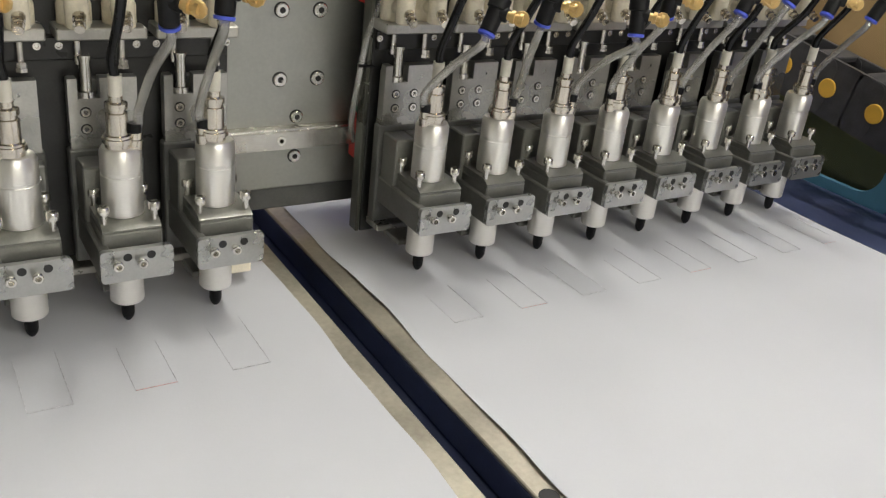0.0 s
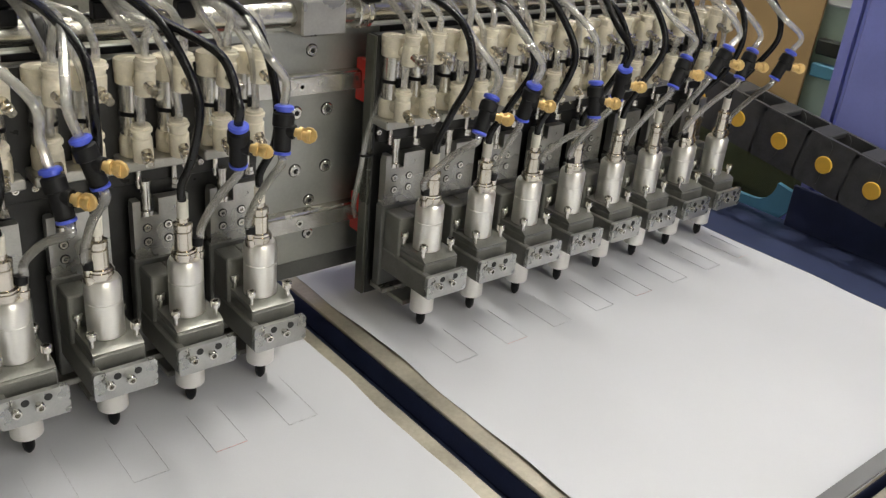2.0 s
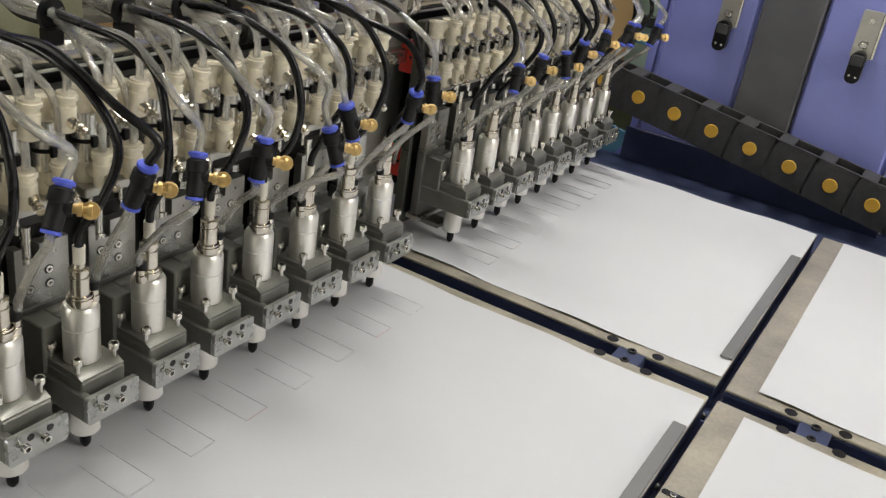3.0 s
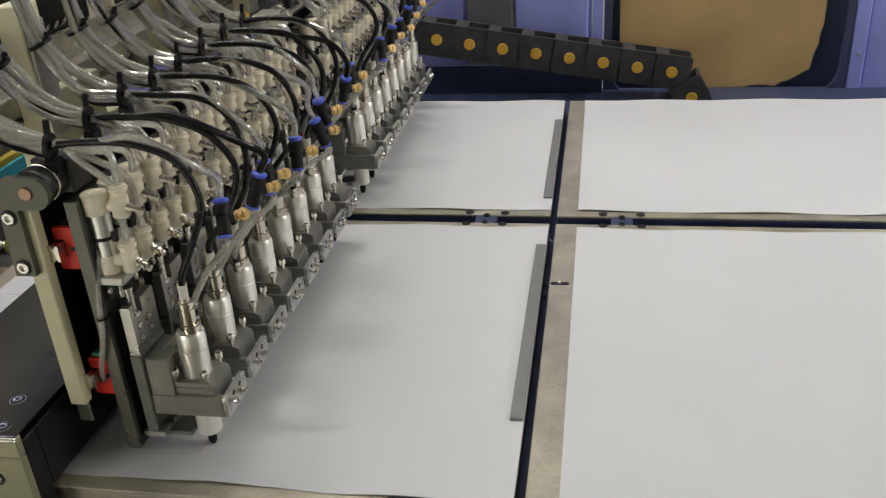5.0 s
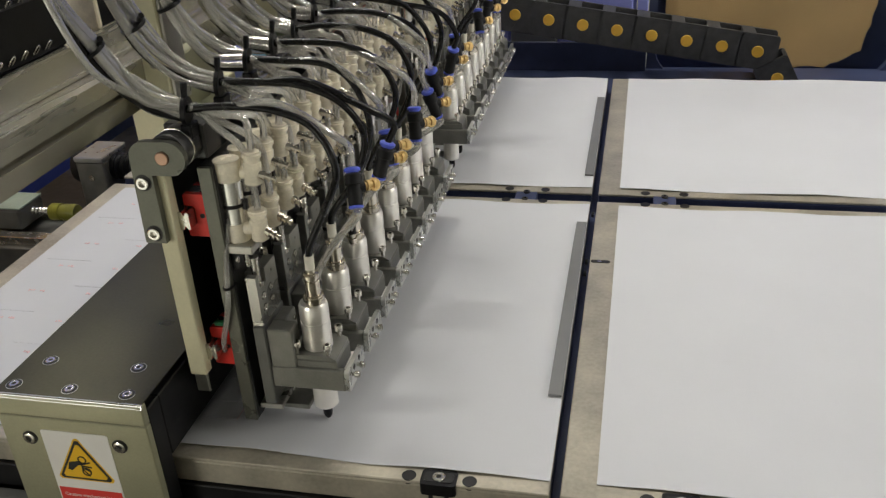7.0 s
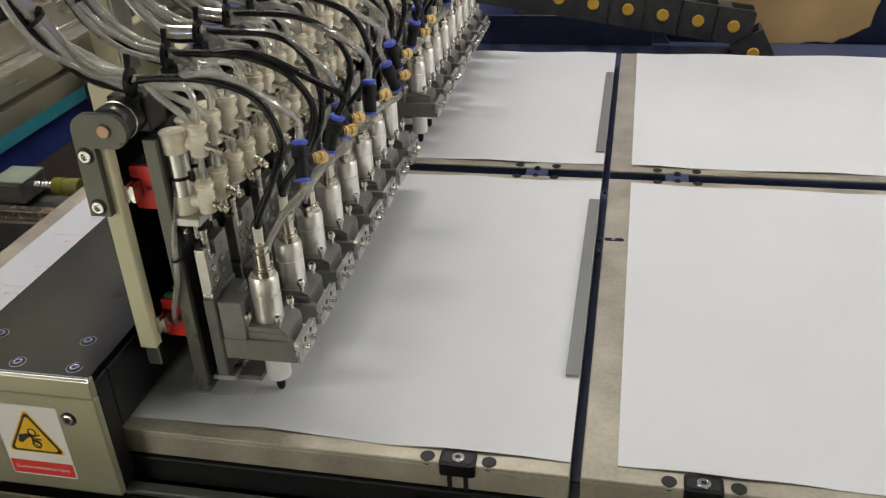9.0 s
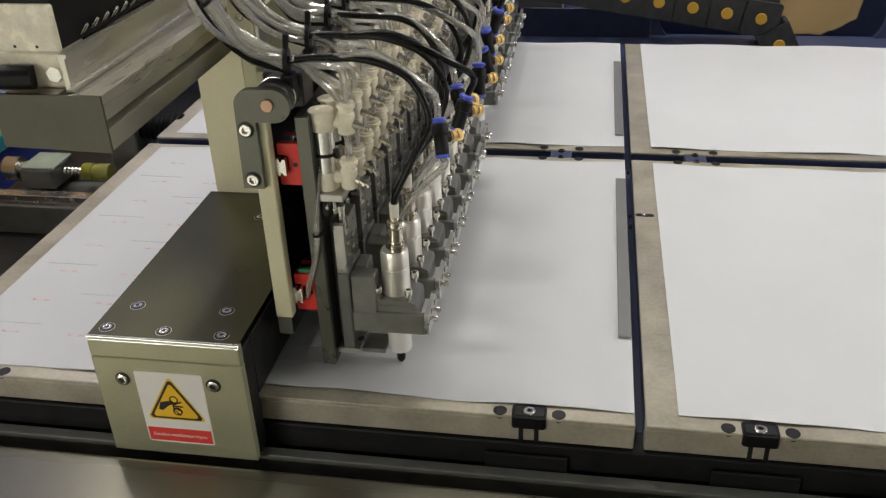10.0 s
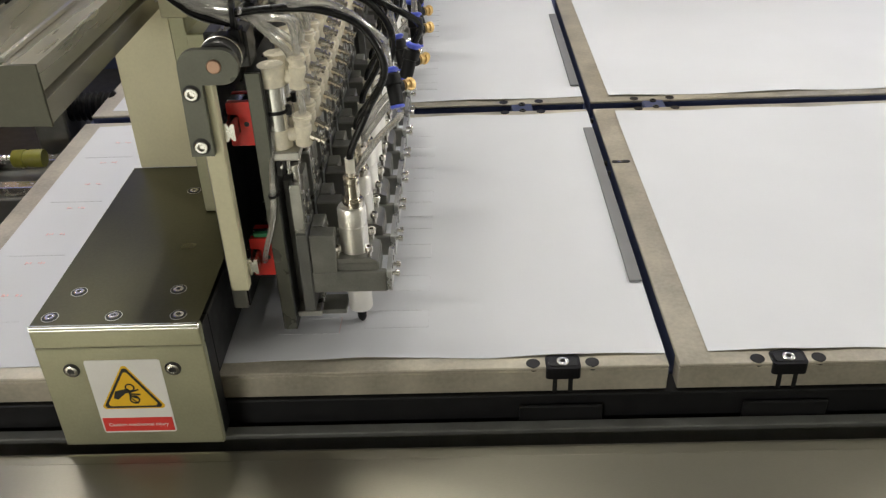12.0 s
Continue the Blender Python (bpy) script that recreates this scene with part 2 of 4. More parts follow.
# ---- mesh tools ----
class Geo:
    """Collects solid pieces of one mesh."""

    def __init__(self):
        self.v, self.f, self.s = [], [], []

    def add(self, verts, faces, smooth=False):
        k = len(self.v)
        self.v += [tuple(p) for p in verts]
        self.f += [tuple(i + k for i in f) for f in faces]
        self.s += [smooth] * len(faces)
        return self

    def box(self, x0, x1, y0, y1, z0, z1, c=0.0008, m=None):
        """A box with chamfered edges."""
        c = min(c, (x1 - x0) * 0.45, (y1 - y0) * 0.45, (z1 - z0) * 0.45)
        lo, hi = (x0, y0, z0), (x1, y1, z1)
        verts, idx = [], {}
        for sx in (0, 1):
            for sy in (0, 1):
                for sz in (0, 1):
                    s = (sx, sy, sz)
                    for ax in range(3):
                        p = [(hi[k] if s[k] else lo[k]) for k in range(3)]
                        for k in range(3):
                            if k != ax:
                                p[k] += -c if s[k] else c
                        idx[s, ax] = len(verts)
                        verts.append(m @ Vector(p) if m else p)
        faces = []
        for ax in range(3):
            a, b = (ax + 1) % 3, (ax + 2) % 3
            for side in (0, 1):
                ring = []
                for u, w in ((0, 0), (1, 0), (1, 1), (0, 1)):
                    s = [0, 0, 0]
                    s[ax], s[a], s[b] = side, u, w
                    ring.append(idx[tuple(s), ax])
                faces.append(ring if side else ring[::-1])
        for ax in range(3):
            a, b = (ax + 1) % 3, (ax + 2) % 3
            for u in (0, 1):
                for w in (0, 1):
                    s0, s1 = [0, 0, 0], [0, 0, 0]
                    s0[a] = s1[a] = u
                    s0[b] = s1[b] = w
                    s1[ax] = 1
                    q = [idx[tuple(s0), a], idx[tuple(s1), a], idx[tuple(s1), b], idx[tuple(s0), b]]
                    faces.append(q if (u == w) else q[::-1])
        for sx in (0, 1):
            for sy in (0, 1):
                for sz in (0, 1):
                    s = (sx, sy, sz)
                    q = [idx[s, 0], idx[s, 1], idx[s, 2]]
                    faces.append(q if (sx + sy + sz) % 2 else q[::-1])
        return self.add(verts, faces)

    def rings(self, rings, seg, smooth=True, caps=True):
        """Skin a list of closed rings of points."""
        verts = [p for r in rings for p in r]
        faces = []
        for i in range(len(rings) - 1):
            for j in range(seg):
                a, b = i * seg + j, i * seg + (j + 1) % seg
                faces.append((a, b, b + seg, a + seg))
        self.add(verts, faces, smooth)
        if caps:
            self.add(rings[0], [tuple(range(seg))[::-1]])
            self.add(rings[-1], [tuple(range(seg))])
        return self

    def turn(self, profile, base=(0, 0, 0), axis=(0, 0, 1), seg=18, start=0.0):
        """A turned part: (radius, height) pairs along an axis; every step keeps its edge."""
        w = Vector(axis).normalized()
        u = w.orthogonal().normalized()
        v = w.cross(u)
        o = Vector(base)

        def ring(r, h):
            return [o + w * h + (u * math.cos(start + 2 * math.pi * j / seg) + v * math.sin(start + 2 * math.pi * j / seg)) * r for j in range(seg)]
        for (r0, h0), (r1, h1) in zip(profile, profile[1:]):
            self.rings([ring(r0, h0), ring(r1, h1)], seg, seg > 8, False)
        self.add(ring(*profile[0]), [tuple(range(seg))[::-1]])
        self.add(ring(*profile[-1]), [tuple(range(seg))])
        return self

    def sweep(self, pts, r, seg=10, steps=7, r1=None):
        """A round hose through the given points."""
        P = [Vector(p) for p in pts]
        Q = [P[0] * 2 - P[1]] + P + [P[-1] * 2 - P[-2]]
        line = []
        for i in range(1, len(Q) - 2):
            a, b, c, d = Q[i - 1:i + 3]
            for k in range(steps):
                t = k / steps
                line.append(0.5 * ((2 * b) + (c - a) * t + (2 * a - 5 * b + 4 * c - d) * t * t + (3 * b - a - 3 * c + d) * t ** 3))
        line.append(P[-1])
        tang = [(line[min(i + 1, len(line) - 1)] - line[max(i - 1, 0)]).normalized() for i in range(len(line))]
        u = tang[0].orthogonal().normalized()
        rings = []
        for i, (p, t) in enumerate(zip(line, tang)):
            u = (u - t * u.dot(t)).normalized()
            v = t.cross(u)
            rr = r if r1 is None else r + (r1 - r) * i / (len(line) - 1)
            rings.append([p + (u * math.cos(2 * math.pi * j / seg) + v * math.sin(2 * math.pi * j / seg)) * rr for j in range(seg)])
        return self.rings(rings, seg)

    def prism(self, outline, axis, a, b):
        """An outline in the two other axes, pushed from a to b along axis."""
        def put(p, h):
            q = [p[0], p[1]]
            q.insert(axis, h)
            return q
        n = len(outline)
        lo, hi = [put(p, a) for p in outline], [put(p, b) for p in outline]
        flip = axis == 1
        faces = [tuple(range(n))[::-1], tuple(range(n, 2 * n))]
        faces += [(i, (i + 1) % n, n + (i + 1) % n, n + i) for i in range(n)]
        if flip:
            faces = [f[::-1] for f in faces]
        return self.add(lo + hi, faces)

    def screw(self, p, axis, r=0.0042, h=0.004, seg=14):
        """A socket cap screw whose head stands proud along axis."""
        w = Vector(axis).normalized()
        self.turn([(r, 0), (r, h * 0.85), (r * 0.88, h), (r * 0.56, h)], p, axis, seg)
        del self.f[-1], self.s[-1]
        self.turn([(r * 0.56, h), (r * 0.46, h * 0.12)], p, axis, 6)
        del self.f[-2], self.s[-2]
        return self


def socket_ring(p, axis, r, h):
    """A screw head whose hexagon socket is left open to the dark seat below it."""
    return Geo().turn([(r, -0.001), (r, h), (r * 0.86, h + 0.0004), (r * 0.44, h + 0.0004), (r * 0.38, -0.001)], p, axis, 16)


def mesh_of(name, geo, material):
    me = bpy.data.meshes.new(name)
    me.from_pydata(geo.v, [], geo.f)
    bm = bmesh.new()
    bm.from_mesh(me)
    bmesh.ops.remove_doubles(bm, verts=bm.verts, dist=0.000002)
    bm.to_mesh(me)
    bm.free()
    me.shade_smooth()
    me.set_sharp_from_angle(angle=radians(32))
    me.materials.append(material)
    me.update()
    return me


def part(name, geo, material, parent=None, label=""):
    ob = new(name, mesh_of(name, geo, material))
    if parent:
        ob.parent = parent
    if label:
        tagged(ob, label)
    return ob


def thing(name, label, category, group="", kind="", at=None):
    ob = new(name)
    ob.empty_display_size = 0.02
    if at is not None:
        ob.matrix_basis = at
    return tagged(ob, label, category, group, kind)


def round_rect(x0, x1, y0, y1, r, n=5):
    out = []
    for cx, cy, a in ((x1 - r, y0 + r, -90), (x1 - r, y1 - r, 0), (x0 + r, y1 - r, 90), (x0 + r, y0 + r, 180)):
        for k in range(n + 1):
            t = radians(a + 90 * k / n)
            out.append((cx + r * math.cos(t), cy + r * math.sin(t)))
    return out


# ---- room ----
def build_room():
    # Unseen shell round the machine, toned for bounce light and reflections.
    floor = part("floor", Geo().box(-4.5, 4.5, -4, 5, -0.95, -0.86, 0.001), M_FLOOR)
    tagged(floor, "grey painted workshop floor", "floor", kind="structure")
    ceil = part("ceiling", Geo().box(-4.5, 4.5, -4, 5, 2.35, 2.45, 0.001), M_CEIL)
    tagged(ceil, "grey unseen ceiling kept dark for reflections", "ceiling", kind="structure")
    for nm, b in (("wall_south", (-4.5, 4.5, -4.1, -4, -0.95, 2.35)), ("wall_north", (-4.5, 4.5, 5, 5.1, -0.95, 2.35)),
                  ("wall_east", (4.5, 4.6, -4, 5, -0.95, 2.35)), ("wall_west", (-4.6, -4.5, -4, 5, -0.95, 2.35))):
        tagged(part(nm, Geo().box(*b, 0.001), M_WALL), "plain pale unseen wall added to bounce light", "wall", kind="structure")
    # Fixtures for the unseen, added lamps.
    for x, y, z, p, ln, rz, wd in LAMPS:
        lamp = thing("unseen_lamp", "unseen white batten lamp with a glowing tube added to light the machine", "lamp", "ceiling lamps", at=pose(x, y, z + 0.03, 0, 0, rz))
        part("housing", Geo().box(-ln / 2 - 0.03, ln / 2 + 0.03, -0.07 - wd / 2, 0.07 + wd / 2, 0.0, 0.05, 0.004), M_WHITE, lamp)
        part("rod", Geo().turn([(0.006, 0.05), (0.006, 2.35 - z - 0.03)], (-ln / 3, 0, 0)).turn([(0.006, 0.05), (0.006, 2.35 - z - 0.03)], (ln / 3, 0, 0)), M_STEEL, lamp)
        part("glow_tube", Geo().turn([(0.013, -ln / 2), (0.013, ln / 2)], (0, 0.08 + wd / 2, 0.012), (1, 0, 0)), M_LAMP, lamp)
    # Unseen battens added for fill and bright lines on hoses and metal.
    for x in (-2.9, -1.5, 0.2, 1.4, 3.0):
        for y in (0.9, 3.2):
            b = thing("fill_batten", "unseen bare batten added for fill light and hose highlights", "lamp", "batten lamps", at=pose(x, y, 2.30))
            part("housing", Geo().box(-0.05, 0.05, -0.62, 0.62, 0.0, 0.048, 0.003), M_WHITE, b)
            part("glow_tube", Geo().turn([(0.018, -0.60), (0.018, 0.60)], (0, 0, -0.020), (0, 1, 0), 12), M_LAMP, b)


# ---- table ----
GAPX0, GAPX1 = -0.0015, 0.006
YA, YB, YC = 0.474, 0.4955, 0.933
XL, XR = -0.600, 0.62


def wavy(x0, x1, y0, y1, seed, amp):
    """A paper sheet whose long edges waver and lift a little."""
    g, nx, ny = Geo(), 90, 24
    rnd = random.Random(seed)
    ph = [rnd.uniform(0, 6.28) for _ in range(8)]

    def edge(u, k):
        return amp * (0.55 * math.sin(u * 23 + ph[k]) + 0.35 * math.sin(u * 51 + ph[k + 1]) + 0.2 * math.sin(u * 97 + ph[k + 2]))
    verts = []
    for lay in (0, 1):
        for j in range(ny + 1):
            for i in range(nx + 1):
                x = x0 + (x1 - x0) * i / nx
                u, v = x, j / ny
                y = y0 + edge(u, 0) * 1.2 + (y1 + edge(u, 3) - y0 - edge(u, 0) * 1.2) * v
                lift = (abs(v - 0.5) * 2) ** 10 * 0.0009 * (1 + math.sin(u * 37 + ph[6] + 3 * v))
                lift += 0.00012 * math.sin(u * 31 + ph[5]) * math.sin(v * 9 + ph[4])
                verts.append((x, y, 0.0006 + lift - (0.00035 if lay else 0)))
    w, tot = nx + 1, (nx + 1) * (ny + 1)
    faces = []
    for j in range(ny):
        for i in range(nx):
            a = j * w + i
            faces.append((a, a + 1, a + w + 1, a + w))
            faces.append((tot + a, tot + a + w, tot + a + w + 1, tot + a + 1))
    rim = [i for i in range(w)] + [j * w + nx for j in range(1, ny + 1)] + [ny * w + i for i in range(nx - 1, -1, -1)] + [j * w for j in range(ny - 1, 0, -1)]
    faces += [(a, tot + a, tot + b, b) for a, b in zip(rim, rim[1:] + rim[:1])]
    return g.add(verts, faces, True)


def tile(x0, x1, y0, y1, holes):
    t = thing("table_panel", "ground steel table panel covered with white paper", "table panel", "table panels")
    part("plate", Geo().box(x0, x1, y0, y1, -0.0030, 0.0, 0.0008), M_FRAME, t)
    part("core", Geo().box(x0 + 0.0004, x1 - 0.0004, y0 + 0.0004 + (0.0156 if y0 == 0 else 0), y1 - 0.0004, -0.0225, -0.0031, 0.0008), M_NAVY, t, "navy underside of the panel")
    if y0 == 0:
        part("front_rail", Geo().box(x0, x1, y0, y0 + 0.0155, -0.0225, -0.0031, 0.0008), M_FRAME, t)
    for x, y in holes:
        part("hole", Geo().turn([(0.0052, -0.004), (0.0052, 0.0004)], (x, y, 0)), M_BLACK, t, "dark countersunk hole")
    return t


def edge_clamp(x, y, inner=False):
    c = thing("edge_clamp", "black edge clamp with a steel socket screw", "clamp", "edge clamps", at=pose(x, y, 0))
    part("body", Geo().prism(round_rect(-0.0128, 0.0128, -0.0085, 0.0075, 0.003), 2, -0.0085, 0.0012), M_RUBBER, c)
    part("recess", Geo().prism(round_rect(-0.0105, 0.0105, -0.0055, 0.0045, 0.0025), 2, 0.001, 0.0017), M_BLACK, c)
    part("screw", socket_ring((0, -0.0005, 0.0018), (0, 0, 1), 0.0046, 0.0006), M_STEEL, c)
    if not inner:
        part("stem", Geo().box(-0.0075, -0.004, -0.006, -0.001, -0.030, -0.0085, 0.0004).box(0.004, 0.0075, -0.006, -0.001, -0.030, -0.0085, 0.0004), M_BLACK, c)
    return c


def build_table():
    fh = [(-0.1005, 0.0055), (-0.0570, 0.0055), (0.0640, 0.0055), (0.1085, 0.0055)]
    tile(XL, GAPX0, 0.0, YA, fh[:2] + [(-0.0978, 0.4705), (-0.0555, 0.4705), (-0.551, 0.0055), (-0.507, 0.0055)])
    tile(GAPX1, XR, 0.0, YA, fh[2:] + [(0.0590, 0.4705), (0.1018, 0.4705)])
    tile(XL, GAPX0, YB, YC, [(-0.0978, 0.5012), (-0.0555, 0.5012)])
    tile(GAPX1, XR, YB, YC, [(0.0590, 0.5012), (0.1018, 0.5012)])
    for x, y in ((-0.0787, 0.0055), (0.0862, 0.0055), (-0.529, 0.0055)):
        edge_clamp(x, y)
    for x in (-0.0766, 0.0804):
        j = thing("joint_clamp", "dark joint clamp bridging two table panels", "clamp", "joint clamps", at=pose(x, 0.4848, 0))
        part("body", Geo().box(-0.0125, 0.0125, -0.0145, 0.0165, -0.012, -0.0008, 0.001), M_NAVY, j)
        part("screw", Geo().screw((0, 0.009, -0.0008), (0, 0, 1), 0.004, 0.002).screw((0, -0.010, -0.0008), (0, 0, 1), 0.004, 0.002), M_DARK, j)
    specs = [(-0.578, GAPX0 - 0.0004, 0.0135, 0.4615, 1), (0.0300, 0.600, 0.0138, 0.4605, 2), (-0.578, GAPX0 - 0.0004, 0.5085, 0.9300, 3), (0.0300, 0.600, 0.5085, 0.9300, 4)]
    for x0, x1, y0, y1, s in specs:
        p = part("paper_sheet", wavy(x0, x1, y0, y1, s, 0.0014), M_PAPER)
        tagged(p, "white paper sheet with wavy edges lying on a table panel", "paper", "paper sheets")
    for y0, y1 in ((0.1075, 0.4145), (0.543, 0.833)):
        s = part("clamping_strip", Geo().box(-0.0128, -0.0022, y0, y1, 0.0012, 0.0034, 0.0004), M_STRIP)
        tagged(s, "thin grey metal strip holding down the paper edge", "strip", "clamping strips")
    slot = thing("slot_screw", "steel screw in an oblong slot of the table margin", "screw", at=pose(0.0165, 0.3330, 0))
    part("slot", Geo().prism(round_rect(-0.0095, 0.0095, -0.0028, 0.0028, 0.0026), 2, -0.002, 0.0005), M_BLACK, slot)
    part("screw", Geo().screw((-0.001, 0, 0.0004), (0, 0, 1), 0.0024, 0.0006), M_STEEL, slot)
    for x, y in ((-0.0008, 0.342), (-0.0008, 0.318), (-0.0008, 0.452)):
        b = thing("side_bolt", "small steel bolt in the gap between table panels", "bolt", "side bolts", at=pose(x + 0.003, y, -0.006))
        part("head", Geo().screw((0.0015, 0, 0), (-1, 0, 0), 0.003, 0.003), M_DARK, b)


def build_bed():
    bed = thing("machine_bed", "dark navy machine bed under the table panels", "machine bed", kind="structure")
    part("deck", Geo().box(-0.62, 0.66, 0.020, 0.985, -0.075, -0.0235, 0.001), M_NAVY, bed)
    part("apron", Geo().box(-0.62, 0.66, -0.003, 0.0195, -0.085, -0.0235, 0.001), M_BLACK, bed)
    part("base", Geo().box(-0.86, 0.9, 0.02, 1.16, -0.86, -0.14, 0.004), M_NAVY, bed)
    part("tray", Geo().box(-0.95, 0.9, 0.94, 1.16, -0.14, -0.048, 0.002), M_NAVY, bed)
    part("side_tray", Geo().box(-0.86, -0.60, 0.0, 0.94, -0.139, -0.10, 0.002), M_BLACK, bed)
    part("slot_floor", Geo().box(-0.95, 0.9, -0.038, 0.02, -0.16, -0.10, 0.001), M_BLACK, bed)
    part("ledge", Geo().box(-0.95, 0.9, -0.0185, -0.0085, -0.10, -0.043, 0.0008), M_SLIDE, bed)
    part("slider", Geo().box(-0.111, -0.049, -0.0075, -0.0045, -0.060, -0.031, 0.0006).box(0.055, 0.117, -0.0075, -0.0045, -0.060, -0.031, 0.0006), M_BLACK, bed)
    prof = [(-0.034, -0.12), (-0.034, -0.0465)]
    for k in range(1, 9):
        a = radians(11.25 * k)
        prof.append((-0.0405 + 0.0065 * math.cos(a), -0.0465 + 0.0065 * math.sin(a)))
    cov = thing("front_cover", "long bronze-grey metal front cover with a rounded edge", "machine cover")
    part("rounded_edge", Geo().prism(prof + [(-0.0480, -0.0401), (-0.0480, -0.12)], 0, -0.95, 0.9), M_COVER, cov)
    part("top_sheet", Geo().prism([(-0.0481, -0.0460), (-0.0481, -0.0401), (-0.3000, -0.0425), (-0.3080, -0.0460)], 0, -0.95, 0.9), M_COVER, cov)
    part("front_sheet", Geo().box(-0.95, 0.9, -0.3080, -0.3000, -0.86, -0.0462, 0.001), M_COVER, cov)


# ---- marks on the paper ----
HEADS = [0.0635 + 0.0508 * i for i in range(8)] + [0.5590 + 0.0508 * i for i in range(8)]


def build_marks():
    g, r, d = Geo(), Geo(), Geo()
    rnd = random.Random(7)

    def bar(geo, x0, x1, y0, y1, z=0.00075):
        geo.box(x0, x1, y0, y1, z, z + 0.00035, 0.00005)
    t = 0.00018
    for i, y in enumerate(HEADS):
        a, b = y + 0.0040, y - 0.0170
        x1, w = -0.2485, t if i < 8 else t * 0.45
        bar(g, x1 - 0.048 + rnd.uniform(-0.006, 0.006), x1, a - w, a + w)
        bar(g, x1 - 0.044 + rnd.uniform(-0.006, 0.006), x1, b - w, b + w)
        bar(g if i % 3 else r, x1 - w, x1 + w, b, a)
        for x in (-0.2295, -0.1788):
            bar(d, x - t, x + t, y - 0.0110, y + 0.0118)
        bar(d, -0.2295, -0.1788, y + 0.0118 - t * 0.6, y + 0.0118 + t * 0.6)
        bar(d, -0.2295, -0.1788, y - 0.0110 - t * 0.6, y - 0.0110 + t * 0.6)
        for k, x1 in enumerate((-0.472, -0.535)):
            yy = y - 0.004
            if (i + k) % 2:
                bar(g, x1 - 0.030, x1 + 0.022, yy + 0.0125 - t * 0.3, yy + 0.0125 + t * 0.3)
            for q in range(6):
                dx = -0.009 + 0.0022 * q + (0.005 if q > 2 else 0) + rnd.uniform(-0.0006, 0.0006)
                bar(r, x1 + dx, x1 + dx + 0.0014, yy - rnd.uniform(0.0006, 0.0022), yy + rnd.uniform(0.0002, 0.0020))
    tagged(part("pen_mark", g, M_PENCIL), "thin grey pen lines drawn in boxes on the paper", "pen marks", kind="stuff")
    tagged(part("red_mark", r, M_REDINK), "small faint red pen marks on the paper", "pen marks", kind="stuff")
    return tagged(part("fresh_mark", d, M_PENCIL), "fresh grey pen boxes drawn by the plotting heads", "pen marks", kind="stuff")


# ---- gantry ----
def build_gantry():
    g = thing("gantry", "olive-grey metal gantry with foot block, back plate and guide rails", "machine gantry")
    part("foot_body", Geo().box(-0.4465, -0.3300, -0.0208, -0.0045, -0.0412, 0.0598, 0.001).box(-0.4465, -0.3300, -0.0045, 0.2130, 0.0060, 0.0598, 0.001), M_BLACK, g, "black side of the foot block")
    part("front_panel", Geo().box(-0.447, -0.3295, -0.0275, -0.0210, -0.0412, 0.0488, 0.0008), M_GREEN, g)
    part("front_ledge", Geo().box(-0.447, -0.3295, -0.0275, -0.0210, 0.0492, 0.0664, 0.0010), M_GREEN, g)
    part("edge_bevel", Geo().prism([(-0.0277, 0.0642), (-0.0272, 0.0640), (-0.0252, 0.0674), (-0.0262, 0.0675)], 0, -0.4468, -0.3297), M_FACE, g, "bright bevelled front edge")
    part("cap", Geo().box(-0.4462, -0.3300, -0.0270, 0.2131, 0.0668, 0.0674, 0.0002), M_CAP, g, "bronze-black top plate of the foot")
    for x, y in ((-0.4354, -0.0156), (-0.391, -0.0156), (-0.346, -0.0160), (-0.4257, 0.0148), (-0.3540, 0.0150), (-0.3800, 0.166)):
        part("cap_screw", socket_ring((x, y, 0.0676), (0, 0, 1), 0.0037, 0.0003), M_RAIL, g)
        part("counterbore", Geo().turn([(0.0054, -0.001), (0.0054, 0.0002)], (x, y, 0.0674)), M_BLACK, g)
        part("chamfer", Geo().turn([(0.0054, -0.001), (0.0054, 0.0001), (0.0059, 0.0001), (0.0060, -0.001)], (x, y, 0.0674), seg=20), M_GREY, g)
    for x in (-0.4254, -0.3540):
        part("foot_screw", Geo().screw((x, -0.0275, 0.0300), (0, -1, 0), 0.0046, 0.0022), M_STEEL, g)
        part("washer", Geo().turn([(0.0058, 0), (0.0058, 0.0007)], (x, -0.0275, 0.0300), (0, -1, 0)), M_DARK, g)
    sign = part("warning_sign", Geo().prism(round_rect(-0.4155, -0.3622, -0.0287, 0.0384, 0.002), 1, -0.0279, -0.0275), M_WHITE, g, "white label with a yellow warning triangle and red bar")

    def tri(cx, cz, s, y, mt, nm):
        pts = []
        for k in range(3):
            a = radians(90 + 120 * k)
            px, pz = cx + s * math.cos(a), cz + s * math.sin(a)
            for d in (-28, 0, 28):
                b = a + radians(d)
                pts.append((px + s * 0.09 * (math.cos(b) - math.cos(a)) * 1.6, pz + s * 0.09 * (math.sin(b) - math.sin(a)) * 1.6))
        part(nm, Geo().prism(pts, 1, y, y + 0.0002), mt, sign)
    cx, cz = -0.3886, 0.0080
    tri(cx, cz, 0.0252, -0.0281, M_YELLOW, "triangle_rim")
    tri(cx, cz, 0.0232, -0.0283, M_INK, "triangle_edge")
    tri(cx, cz, 0.0198, -0.0285, M_YELLOW, "triangle")
    hand = Geo()

    def flat(pts):
        hand.prism(pts, 1, -0.0288, -0.0285)
    flat([(cx - 0.0125, cz - 0.0035), (cx - 0.0105, cz + 0.0030), (cx - 0.0010, cz + 0.0052), (cx + 0.0015, cz + 0.0022), (cx - 0.0035, cz + 0.0008), (cx - 0.0095, cz - 0.0045)])
    for k in range(4):
        a = radians(20 - 24 * k)
        bx, bz = cx - 0.0010, cz + 0.0015 - 0.0012 * k
